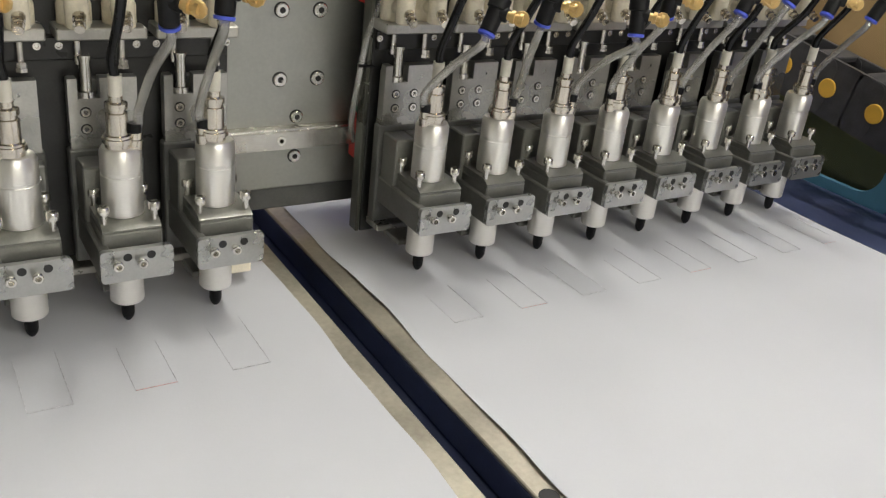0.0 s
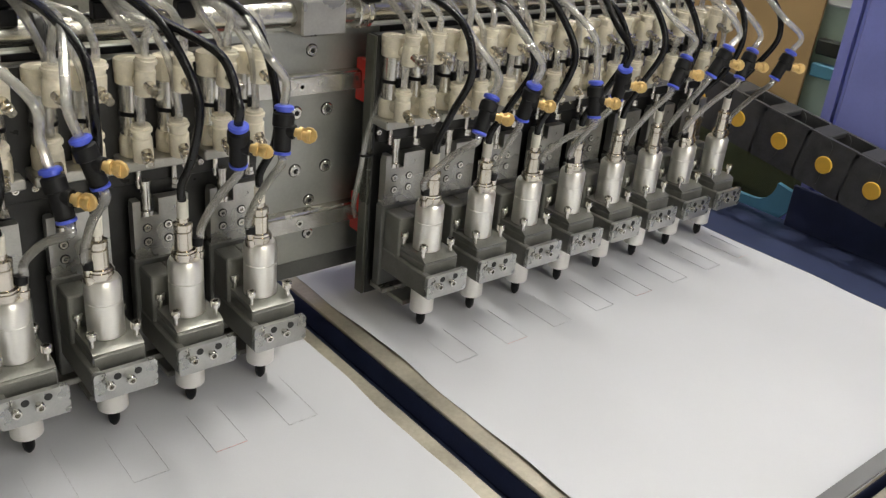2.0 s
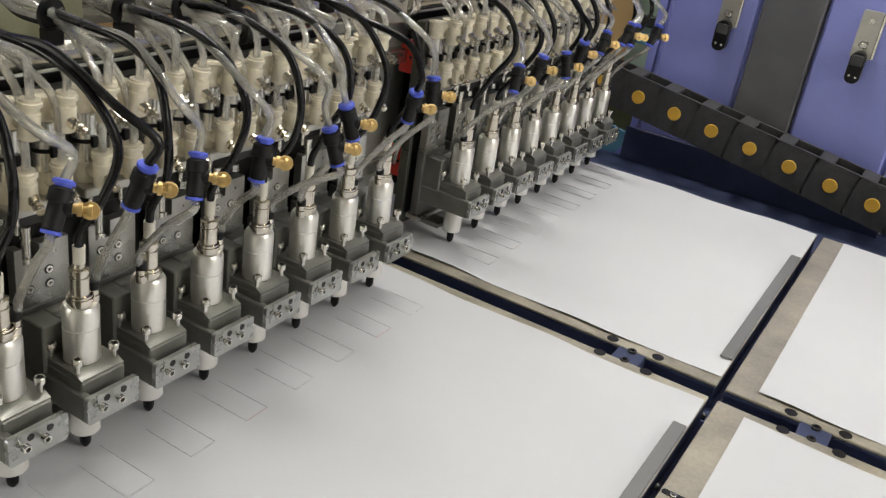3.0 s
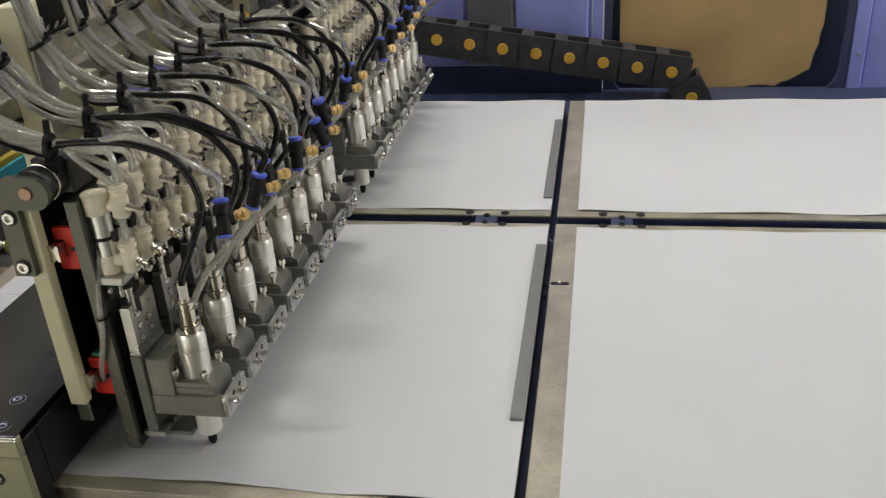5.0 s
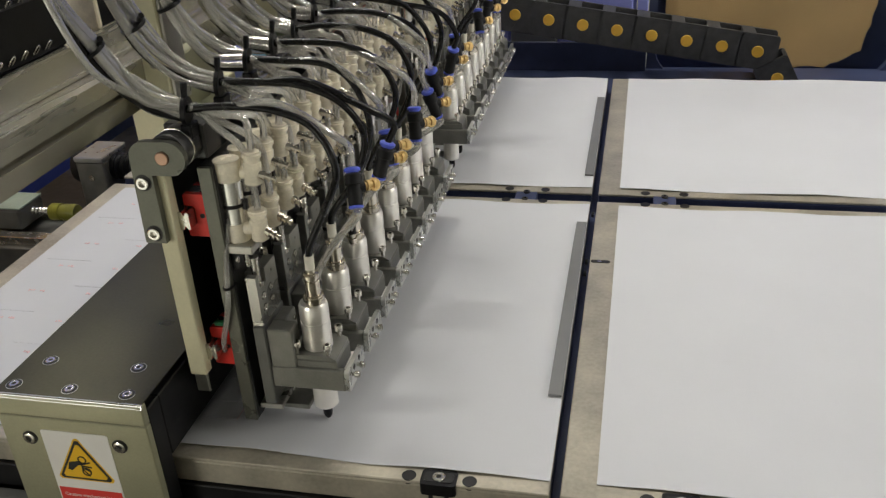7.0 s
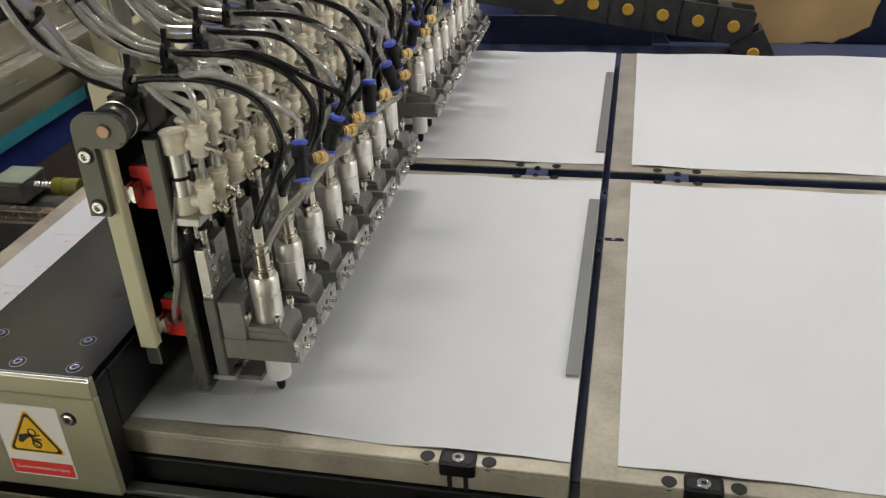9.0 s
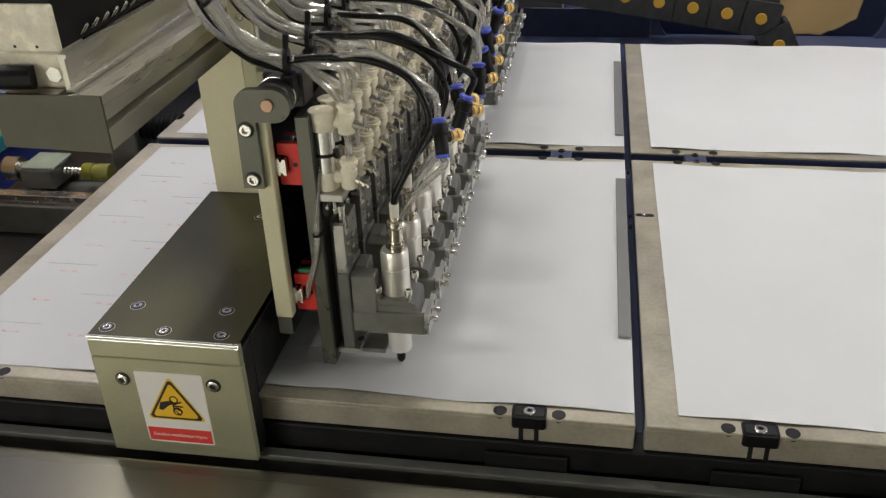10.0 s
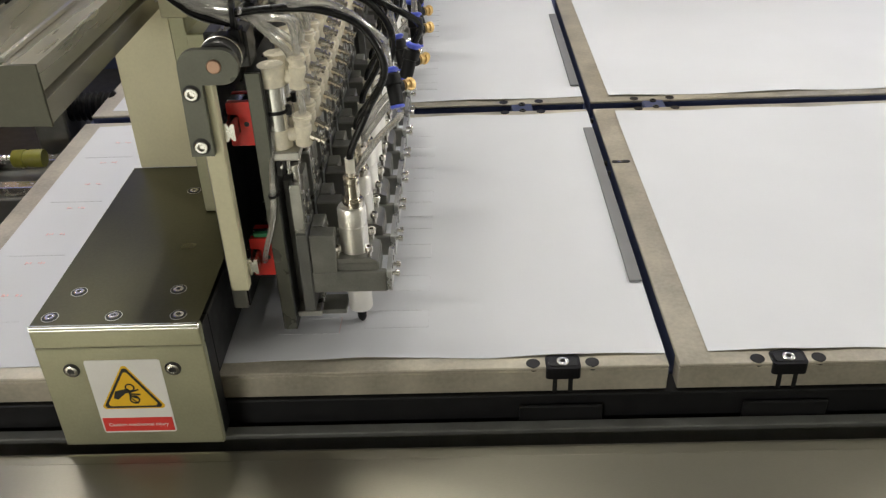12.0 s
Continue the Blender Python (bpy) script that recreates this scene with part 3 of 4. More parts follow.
        flat([(bx, bz + 0.0007), (bx + 0.008 * math.cos(a), bz + 0.008 * math.sin(a) + 0.0006), (bx + 0.0082 * math.cos(a), bz + 0.0082 * math.sin(a) - 0.0006), (bx, bz - 0.0007)])
    for ox, oz, rr in ((0.0008, 0.0062, 0.0035), (0.0022, -0.0048, 0.0038)):
        for k in range(16):
            a0, a1 = 2 * math.pi * k / 16, 2 * math.pi * (k + 1) / 16
            flat([(cx + ox + rr * math.cos(a), cz + oz + rr * math.sin(a)) for a in (a0, a1)] + [(cx + ox + rr * 0.72 * math.cos(a), cz + oz + rr * 0.72 * math.sin(a)) for a in (a1, a0)])
    part("pictogram", hand, M_INK, sign)
    part("red_bar", Geo().box(-0.4143, -0.3634, -0.0279, -0.0275, -0.0272, -0.0145, 0.0001), M_SRED, sign)
    part("red_bar_front", Geo().box(-0.4143, -0.3634, -0.0283, -0.0279, -0.0272, -0.0145, 0.0001), M_SRED, sign)
    font = bpy.data.curves.new("caption", "FONT")
    font.body, font.size, font.align_x, font.align_y, font.extrude = "Caution mechanical injury", 0.0042, "CENTER", "CENTER", 0.00008
    cap = new("caption", font)
    font.materials.append(M_WHITE)
    cap.parent = sign
    cap.matrix_basis = pose(-0.3888, -0.02845, -0.0208, 90, 0, 0)
    # uprights
    part("post_plate", Geo().box(-0.4396, -0.3450, 0.2120, 0.2300, 0.0676, 0.2230, 0.001), M_PLATE, g, "pale olive upright plate")
    part("cheek", Geo().box(-0.3610, -0.3485, 0.1280, 0.2118, 0.0676, 0.2600, 0.001), M_GREEN, g)
    part("beam_bracket", Geo().box(-0.3610, -0.3255, 0.1282, 0.2110, 0.1900, 0.2170, 0.001), M_GREEN, g)
    part("back_plate", Geo().box(-0.3225, -0.3115, 0.0335, 0.9400, 0.0360, 0.2180, 0.001), M_BACKPLATE, g, "grey back plate with bolt heads")
    # Black strips put the deep shade between back plate and carriage into colour.
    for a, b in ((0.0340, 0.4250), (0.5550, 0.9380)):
        part("slit_shade", Geo().box(-0.3113, -0.3100, a, b, 0.0380, 0.2170, 0.0004), M_BLACK, g, "black strip painting the shade behind the carriage")
    part("end_strip", Geo().box(-0.3187, -0.3060, 0.0234, 0.0330, 0.0587, 0.2180, 0.0008), M_PLATE, g, "pale olive end strip")
    part("lower_beam", Geo().box(-0.3485, -0.3255, 0.2140, 0.9350, 0.0600, 0.2150, 0.001), M_DARK, g)
    part("skirt", Geo().box(-0.3230, -0.3180, 0.240, 0.9380, 0.0180, 0.0358, 0.0008), M_SLIDE, g)
    lobe = [(-0.3260, 0.1700), (-0.3110, 0.1700), (-0.3110, 0.2190)]
    lobe += [(-0.2975 + 0.0115 * math.cos(radians(a)), 0.2305 + 0.0115 * math.sin(radians(a))) for a in range(-90, 100, 15)]
    lobe += [(-0.3130 + 0.0115 * math.cos(radians(a)), 0.2305 + 0.0115 * math.sin(radians(a))) for a in range(90, 190, 15)]
    part("shaft_bracket", Geo().prism(lobe, 1, 0.0180, 0.0232), M_BRACKET, g, "grey hooked end bracket")
    for z in (0.2138, 0.1772):
        part("bracket_screw", Geo().screw((-0.3182, 0.0178, z), (0, -1, 0), 0.0044, 0.0022), M_STEEL, g)
        part("screw_seat", Geo().turn([(0.0058, -0.001), (0.0058, 0.0003)], (-0.3182, 0.0180, z), (0, -1, 0)), M_INK, g)
    part("shaft_end", Geo().turn([(0.0046, 0), (0.0046, 0.0012), (0.0040, 0.0016)], (-0.3012, 0.0180, 0.2312), (0, -1, 0)), mat("copper_shaft", (0.44, 0.28, 0.20), 0.35, 0.8), g, "copper-coloured shaft end")
    part("shaft", Geo().turn([(0.0105, 0.0234), (0.0105, 0.045), (0.0125, 0.045), (0.0125, 0.058), (0.0085, 0.058), (0.0085, 0.945)], (-0.3000, 0, 0.2320), (0, 1, 0), 24), M_SHAFT, g, "satin steel shaft")
    part("shaft_barrel", Geo().turn([(0.0128, 0.0234), (0.0132, 0.0242), (0.0132, 0.0330), (0.0126, 0.0334), (0.0126, 0.0350), (0.0132, 0.0354), (0.0132, 0.0450), (0.0126, 0.0458)], (-0.3000, 0, 0.2320), (0, 1, 0), 28), M_DARK, g, "dark steel bearing barrel")
    part("barrel_ring", Geo().turn([(0.0128, 0.0334), (0.0134, 0.0336), (0.0134, 0.0352), (0.0128, 0.0354)], (-0.3000, 0, 0.2320), (0, 1, 0), 28), M_STEEL, g, "bright steel ring")
    for y0, y1, mt in ((0.0460, 0.0690, M_DARK), (0.4730, 0.5080, M_GREY)):
        part("shaft_block", Geo().box(-0.3130, -0.2850, y0, y1, 0.2195, 0.2440, 0.0012), mt, g, "rectangular shaft block")
    for y in (0.305, 0.522):
        part("shaft_collar", Geo().turn([(0.0120, y), (0.0128, y + 0.001), (0.0128, y + 0.005), (0.0120, y + 0.0055), (0.0120, y + 0.0070), (0.0128, y + 0.0075), (0.0128, y + 0.011), (0.0120, y + 0.012)], (-0.3000, 0, 0.2320), (0, 1, 0), 24), M_DARK if y < 0.4 else M_STEEL, g)
    for z in (0.1810, 0.0750):
        part("guide_rail", Geo().prism([(-0.3113, z - 0.0065), (-0.3035, z - 0.0065), (-0.3020, z - 0.0035), (-0.3005, z - 0.0060), (-0.2985, z - 0.0060), (-0.2985, z + 0.0060), (-0.3005, z + 0.0060), (-0.3020, z + 0.0035), (-0.3035, z + 0.0065), (-0.3113, z + 0.0065)], 1, 0.0300, 0.9350), M_RAIL, g, "steel guide rail")
        for k in range(15):
            part("rail_screw", Geo().turn([(0.0030, 0), (0.0030, 0.0004), (0.0016, 0.0004), (0.0016, -0.0004)], (-0.2985, 0.062 + 0.060 * k, z), (1, 0, 0), 12), M_STEEL, g)
    for y in (0.4805, 0.5070):
        for z in (0.1590, 0.1140):
            part("bolt_seat", Geo().turn([(0.0052, -0.001), (0.0052, 0.0004)], (-0.3115, y + 0.004, z - 0.001), (1, 0, 0)), M_BLACK, g)
            part("plate_bolt", socket_ring((-0.3111, y + 0.004, z - 0.001), (1, 0, 0), 0.0046, 0.0012), M_STEEL, g)
    for y, z in ((0.4970, 0.0870), (0.4965, 0.0590), (0.4970, 0.2030)):
        part("bolt_seat", Geo().turn([(0.0048, -0.001), (0.0048, 0.0004)], (-0.3115, y, z), (1, 0, 0)), M_BLACK, g)
        part("plate_bolt", socket_ring((-0.3111, y, z), (1, 0, 0), 0.0042, 0.0012), M_STEEL, g)
    # beam
    prof = [(-0.4540, 0.2228), (-0.3836, 0.2205), (-0.3836, 0.2345), (-0.3850, 0.2352), (-0.3960, 0.2352), (-0.3960, 0.2395), (-0.3850, 0.2395), (-0.3836, 0.2402), (-0.3836, 0.2560), (-0.4030, 0.2560), (-0.4040, 0.2530), (-0.4120, 0.2530), (-0.4130, 0.2560), (-0.4540, 0.2560)]
    part("beam", Geo().prism(prof, 1, -0.0390, 0.9600), M_ALU, g, "brushed aluminium beam")
    part("beam_end", Geo().prism([(-0.4550, 0.2220), (-0.3828, 0.2198), (-0.3828, 0.2568), (-0.4550, 0.2568)], 1, -0.0412, -0.0391), M_ENDPLATE, g, "dark end plate of the beam")
    part("upper_rail", Geo().prism([(-0.4080, 0.2563), (-0.4030, 0.2563), (-0.4030, 0.2590), (-0.4045, 0.2600), (-0.4045, 0.2770), (-0.4030, 0.2780), (-0.4030, 0.2800), (-0.4080, 0.2800)], 1, -0.0340, 0.9550), M_ALU, g, "brushed aluminium channel")
    for y in (0.118, 0.330, 0.545, 0.760):
        part("beam_post", Geo().box(-0.3620, -0.3430, y, y + 0.026, 0.2320, 0.330, 0.001), M_PLATE, g, "pale olive upright post")
        part("post_face", Geo().box(-0.3428, -0.3400, y + 0.002, y + 0.024, 0.2320, 0.318, 0.0006), M_GREY, g, "steel face of the upright post")
        part("post_screw", Geo().screw((-0.3525, y, 0.262), (0, -1, 0), 0.003, 0.002), M_STEEL, g)
    return g


def build_valves(k, y0, y1):
    v = thing("valve_manifold", "black pneumatic valve block with ivory end caps on the beam", "valve block", "valve blocks")
    part("base", Geo().box(-0.4560, -0.4090, y0 + 0.0302, y1, 0.2566, 0.2800, 0.0020), M_RUBBER, v)
    part("end_block", Geo().box(-0.4560, -0.4090, y0, y0 + 0.0300, 0.2566, 0.2800, 0.0020), M_IVORY, v, "ivory end block")
    part("body", Geo().box(-0.4480, -0.4095, y0 + 0.0012, y1, 0.2802, 0.3180, 0.001), M_RUBBER, v)
    for i in range(int((y1 - y0 - 0.03) / 0.0135)):
        y = y0 + 0.0215 + 0.0135 * i
        part("solenoid", Geo().box(-0.4465, -0.4125, y, y + 0.0118, 0.3182, 0.3290, 0.0012), M_RUBBER, v)
    part("end_cap", Geo().box(-0.4494, -0.4076, y0 - 0.004, y0 + 0.001, 0.2804, 0.3090, 0.0012), M_IVORY, v)
    for x in (-0.4360, -0.4215):
        part("cap_hole", Geo().turn([(0.0010, -0.001), (0.0010, 0.0002)], (x, y0 - 0.004, 0.2840), (0, -1, 0), 10), M_INK, v)
    n = int((y1 - y0 - 0.03) / 0.0135)
    for i in range(n):
        y = y0 + 0.028 + 0.0135 * i
        for x, z in ((-0.4095, 0.2835), (-0.4120, 0.3165)):
            part("wire_loop", Geo().sweep([(x, y - 0.002, z), (x + 0.0035, y - 0.002, z + 0.0045), (x + 0.0040, y, z + 0.0056), (x + 0.0035, y + 0.002, z + 0.0045), (x, y + 0.002, z)], 0.0007, 6, 4), M_STEEL, v, "bright wire loop")
    if k == 0:
        part("port", Geo().turn([(0.0075, 0), (0.0075, 0.024), (0.0058, 0.024), (0.0058, 0.032)], (-0.4290, y0 - 0.004, 0.2650), (-1, -0.25, 0.05), 14), M_RUBBER, v)
        part("port_collar", Geo().turn([(0.0072, 0.032), (0.0072, 0.037)], (-0.4290, y0 - 0.004, 0.2650), (-1, -0.25, 0.05), 14), M_COLLAR, v)
        part("supply_hose", Geo().sweep([(-0.464, y0 - 0.013, 0.2668), (-0.52, y0 - 0.025, 0.270), (-0.60, y0 - 0.02, 0.262), (-0.70, y0 + 0.05, 0.22)], 0.0048), M_TUBE, v)
        part("socket", Geo().turn([(0.0052, 0), (0.0052, 0.002)], (-0.4165, y0, 0.2660), (0, -1, 0), 6), M_STEEL, v)
    return v


# ---- carriages and heads ----
def build_carriage(y0, y1, label):
    c = thing("head_carriage", label, "carriage", "head carriages")
    part("plate", Geo().box(-0.2890, -0.2785, y0, y1, 0.0110, 0.2185, 0.0008), M_DARK, c)
    part("plate_end", Geo().box(-0.2888, -0.2787, y0 - 0.0032, y0 - 0.0002, 0.0112, 0.2183, 0.0006), M_BRACKET, c)
    for yy in (y0 + 0.001, y1 - 0.021):
        for z in (0.1810, 0.0750):
            part("guide_block", Geo().box(-0.3060, -0.2892, yy + 0.0045, yy + 0.0160, z - 0.0155, z - 0.0075, 0.0008).box(-0.3060, -0.2892, yy + 0.0045, yy + 0.0160, z + 0.0075, z + 0.0155, 0.0008).box(-0.2965, -0.2892, yy + 0.0045, yy + 0.0160, z - 0.0155, z + 0.0155, 0.0008), M_STEEL, c)
            for q, s in ((yy, 1), (yy + 0.0162, -1)):
                rp = part("red_seal", Geo().prism([(-0.3055, z - 0.0148), (-0.3045, z - 0.0158), (-0.2893, z - 0.0158), (-0.2893, z + 0.0158), (-0.3045, z + 0.0158), (-0.3055, z + 0.0148), (-0.3055, z + 0.0074), (-0.2995, z + 0.0068), (-0.2980, z + 0.0055), (-0.2980, z - 0.0055), (-0.2995, z - 0.0068), (-0.3055, z - 0.0074)], 1, q, q + 0.0042), M_RED, c, "bright red end seal of the guide block")
                part("seal_screw", Geo().turn([(0.0018, 0), (0.0018, 0.0004), (0.0010, 0.0004), (0.0008, 0.0001)], (-0.2932, q if s > 0 else q + 0.0042, z), (0, -s, 0), 10), M_INK, rp)
    part("green_clip", Geo().box(-0.3020, -0.2895, y0 + 0.002, y0 + 0.006, 0.0912, 0.0945, 0.0004), M_GRN, c)
    part("foot_strip", Geo().box(-0.2783, -0.2600, y0 + 0.004, y1 - 0.002, 0.0180, 0.0225, 0.0006), M_GREY, c)
    part("top_strip", Geo().box(-0.2783, -0.2745, y0 + 0.002, y1 - 0.002, 0.1400, 0.1525, 0.0006), M_DARK, c)
    part("end_pad", Geo().box(-0.2740, -0.2500, y1 - 0.012, y1 + 0.006, 0.0085, 0.0178, 0.0008), M_IVORY, c)
    part("sensor_hose", Geo().sweep([(-0.2760, y0 + 0.008, 0.1850), (-0.2800, y0 - 0.003, 0.150), (-0.2830, y0 - 0.007, 0.115), (-0.2920, y0 - 0.005, 0.086), (-0.2960, y0 + 0.000, 0.072)], 0.0021), M_TUBE, c)
    part("cable_tie", Geo().turn([(0.0030, 0), (0.0030, 0.002)], (-0.2818, y0 - 0.0055, 0.128), (0, 0, 1), 10).box(-0.284, -0.277, y0 - 0.006, y0 + 0.002, 0.1283, 0.1297, 0.0002), M_RUBBER, c)
    return c


def head_base():
    """One plotting head; its origin is where the pen meets the paper."""
    h = thing("plotting_head", "silver pneumatic pen head with clamp, cylinders and hoses", "plotting head", "row of plotting heads")
    # slide plate with the notch for the rod
    yl, yr = -0.0185, 0.0175
    out = [(yl, 0.0930), (yr, 0.0930), (yr, 0.1325), (-0.0020, 0.1325), (-0.0020, 0.1215), (-0.0135, 0.1215), (-0.0135, 0.1325), (yl, 0.1325)]
    part("slide_plate", Geo().prism(out, 0, -0.0400, -0.0325), M_SLIDEFACE, h, "grey anodised slide plate")
    part("slide_lower", Geo().box(-0.0405, -0.0318, yl - 0.0015, yr + 0.0015, 0.0250, 0.0928, 0.0008), M_SLIDE, h)
    part("slide_rail", Geo().box(-0.0468, -0.0406, -0.006, 0.006, 0.024, 0.1300, 0.0006), M_SLIDE, h)
    for y in (-0.0100, 0.0035):
        for z in (0.1045, 0.1140):
            part("screw_seat", Geo().turn([(0.0031, -0.001), (0.0031, 0.0002)], (-0.0325, y, z), (1, 0, 0), 10), M_INK, h)
            part("plate_screw", Geo().turn([(0.0026, 0), (0.0024, 0.0009), (0.0013, 0.0009), (0.0010, 0.0002)], (-0.0325, y, z), (1, 0, 0), 10), M_STEEL, h)
    part("mount_block", Geo().box(-0.0316, -0.0125, -0.0172, -0.0030, 0.0440, 0.0895, 0.0008).box(-0.0316, -0.0220, -0.0030, 0.0172, 0.0440, 0.0895, 0.0008), M_CLAMP, h)
    part("mount_screw", Geo().screw((-0.0220, -0.0135 + 0.003, 0.0905 - 0.008), (1, 0, 0), 0.0022, 0.001, 10).screw((-0.0218, 0.0125, 0.0825), (1, 0, 0), 0.0022, 0.001, 10), M_STEEL, h)
    # clamp
    part("arm", Geo().box(-0.0400, 0.0238, -0.0180, -0.0125, 0.0400, 0.0580, 0.0008).box(-0.0400, -0.0120, -0.0125, 0.0180, 0.0400, 0.0470, 0.0008), M_CLAMP, h)
    part("front_plate", Geo().prism(round_rect(-0.0185, 0.0190, 0.0400, 0.0583, 0.0022), 0, 0.0240, 0.0275), M_FACE, h, "grey front plate with four screw holes")
    part("block", Geo().box(-0.0170, 0.0185, -0.0150, 0.0160, 0.0490, 0.0640, 0.0009), M_CLAMP, h)
    part("lid", Geo().prism([(-0.0168, 0.0644), (0.0178, 0.0644), (0.0178, 0.0652), (0.0120, 0.0680), (-0.0168, 0.0680)], 1, -0.0148, 0.0158), M_CLAMP, h)
    part("lower_yoke", Geo().box(-0.0316, -0.0100, -0.0110, 0.0110, 0.0150, 0.0190, 0.0006), M_CLAMP, h)
    for y in (-0.0104, 0.0018):
        part("front_screw", Geo().turn([(0.0016, 0), (0.0016, 0.0028)], (0.0275, y, 0.0515), (1, 0, 0), 10).screw((0.0300, y, 0.0515), (1, 0, 0), 0.0027, 0.0032, 12), M_STEEL, h)
        part("front_hole", Geo().turn([(0.0023, -0.001), (0.0023, 0.0002)], (0.0275, y + 0.0056, 0.0540), (1, 0, 0), 12), M_INK, h)
    for x, y, z in ((0.0118, -0.0125, 0.0672), (0.0118, 0.0135, 0.0672), (-0.0120, -0.0125, 0.0680), (-0.0120, 0.0135, 0.0680)):
        part("spring_screw", Geo().turn([(0.0018, 0), (0.0018, 0.006)], (x, y, z), (0, 0, 1), 10).screw((x, y, z + 0.006), (0, 0, 1), 0.0032, 0.0042, 12), M_STEEL, h, "steel spring screw")
    # spindle
    part("spindle", Geo().turn([(0.0098, 0.0678), (0.0108, 0.0684), (0.0108, 0.0905), (0.0104, 0.0908), (0.0104, 0.0925), (0.0108, 0.0928), (0.0108, 0.1030), (0.0095, 0.1055), (0.0080, 0.1060)], seg=28), M_SPIN, h, "satin silver spindle body")
    part("nose", Geo().turn([(0.0086, 0.0142), (0.0093, 0.0150), (0.0093, 0.0398)], (0.0, 0, 0), seg=26), M_NOSE, h, "pale spindle nose")
    part("pen", Geo().turn([(0.0014, 0.0006), (0.0030, 0.0028), (0.0036, 0.0052), (0.0037, 0.0142)], seg=14), M_RUBBER, h, "black pen tip")
    part("connector", Geo().turn([(0.0066, 0.1060), (0.0066, 0.1085), (0.0078, 0.1088), (0.0078, 0.1112), (0.0070, 0.1114), (0.0070, 0.1128), (0.0056, 0.1130), (0.0056, 0.1245), (0.0048, 0.1250), (0.0048, 0.1268), (0.0058, 0.1270), (0.0058, 0.1298), (0.0036, 0.1304), (0.0036, 0.1335)], (0.0020, -0.0015, 0), seg=20), M_NICKEL, h, "nickel cable connector")
    part("boot", Geo().turn([(0.0034, 0), (0.0036, 0.011)], (0.0022, -0.0015, 0.1333), (0.02, 0, 1), 14), M_BOOT, h, "cream cable sleeve")
    # cylinders
    part("shelf", Geo().box(-0.0530, -0.0290, -0.0225, 0.0235, 0.1535, 0.1600, 0.0008), M_GREY, h)
    for s, y in ((0, -0.0108), (1, 0.0120)):
        c = part("cylinder", Geo().turn([(0.0076, 0.1720), (0.0076, 0.2070)], (-0.0425, y, 0), seg=18), M_BODY, h, "small pale air cylinder")
        part("lower_head", Geo().turn([(0.0086, 0.1600), (0.0090, 0.1605), (0.0090, 0.1700), (0.0078, 0.1735)], (-0.0425, y, 0), seg=16), M_IVORY, c)
        part("upper_head", Geo().turn([(0.0084, 0.2045), (0.0091, 0.2052), (0.0091, 0.2120), (0.0094, 0.2125), (0.0094, 0.2180), (0.0088, 0.2190)], (-0.0425, y, 0), seg=8 if s else 16), M_IVORY, c)
        part("sensor_band", Geo().turn([(0.0080, 0.1855), (0.0080, 0.1880)], (-0.0425, y, 0), seg=18).box(-0.0365, -0.0325, y - 0.002, y + 0.002, 0.1830, 0.1900, 0.0004), M_RUBBER, c)
        for z, dy in ((0.2090, 0.0022), (0.1690, -0.0015)):
            e = part("elbow", Geo().turn([(0.0046, 0), (0.0046, 0.010)], (-0.0370, y + dy, z), (1, 0, 0.05), 14).turn([(0.0050, -0.0080), (0.0060, -0.0072), (0.0060, 0.0070), (0.0053, 0.0078), (0.0053, 0.0110), (0.0066, 0.0113), (0.0066, 0.0132), (0.0056, 0.0136), (0.0056, 0.0150)], (-0.0258, y + dy, z), (0.04, dy * 28, 1), 16), M_IVORY, c, "ivory push-in elbow")
            part("needle_screw", Geo().turn([(0.0034, -0.001), (0.0034, 0.0035), (0.0022, 0.0037), (0.0022, 0.0060), (0.0033, 0.0062), (0.0033, 0.0076), (0.0015, 0.0078), (0.0015, 0.0096), (0.0026, 0.0098), (0.0026, 0.0110)], (-0.0210, y + dy, z - 0.001), (1, dy * 120, -0.45), 10), M_NICKEL, e, "nickel needle screw")
        rod = part("rod", Geo().turn([(0.0019, 0.1385), (0.0019, 0.1536)], (-0.0400, y, 0), seg=12), M_STEEL, c)
        if s == 0:
            part("rod_joint", Geo().turn([(0.0048, 0.1218), (0.0048, 0.1250), (0.0031, 0.1252), (0.0031, 0.1420), (0.0036, 0.1422), (0.0036, 0.1445)], (-0.0362, y + 0.0025, 0), seg=12), M_STEEL, c)
        else:
            part("rod_nut", Geo().turn([(0.0032, 0.1362), (0.0032, 0.1382), (0.0027, 0.1384), (0.0027, 0.1412)], (-0.0375, y, 0), seg=6), M_STEEL, c)
    for y in (-0.0195, 0.0205):
        part("shelf_screw", Geo().screw((-0.0429, y, 0.1480), (1, 0, 0), 0.0022, 0.0012, 10), M_STEEL, h)
    return h


# flow valves that hang apart from the row
VALVE_AT = {0: (0.0365, 0.0120, 0.1900), 1: (0.0455, 0.0040, 0.1930)}


def dress_head(h, k):
    """The air fitting, flow valve, cable and hoses of one head."""
    rnd = random.Random(40 + k)
    s = 1 if k % 3 != 2 else -1
    fy = 0.0092 * (s if k not in (7,) else -1)
    jit = lambda a: rnd.uniform(-a, a)
    part("air_fitting", Geo().turn([(0.0042, 0), (0.0042, 0.005), (0.0034, 0.0052), (0.0034, 0.009)], (0.0020, fy * 0.72, 0.1045), (0, fy * 12, 1), 12), M_NICKEL, h, "nickel air fitting")
    part("fitting_collar", Geo().turn([(0.0036, 0), (0.0036, 0.005)], (0.0020, fy * 0.78, 0.1132), (0, fy * 10, 1), 12), M_RUBBER, h)
    # flow valve
    low = (k % 2 == 0)
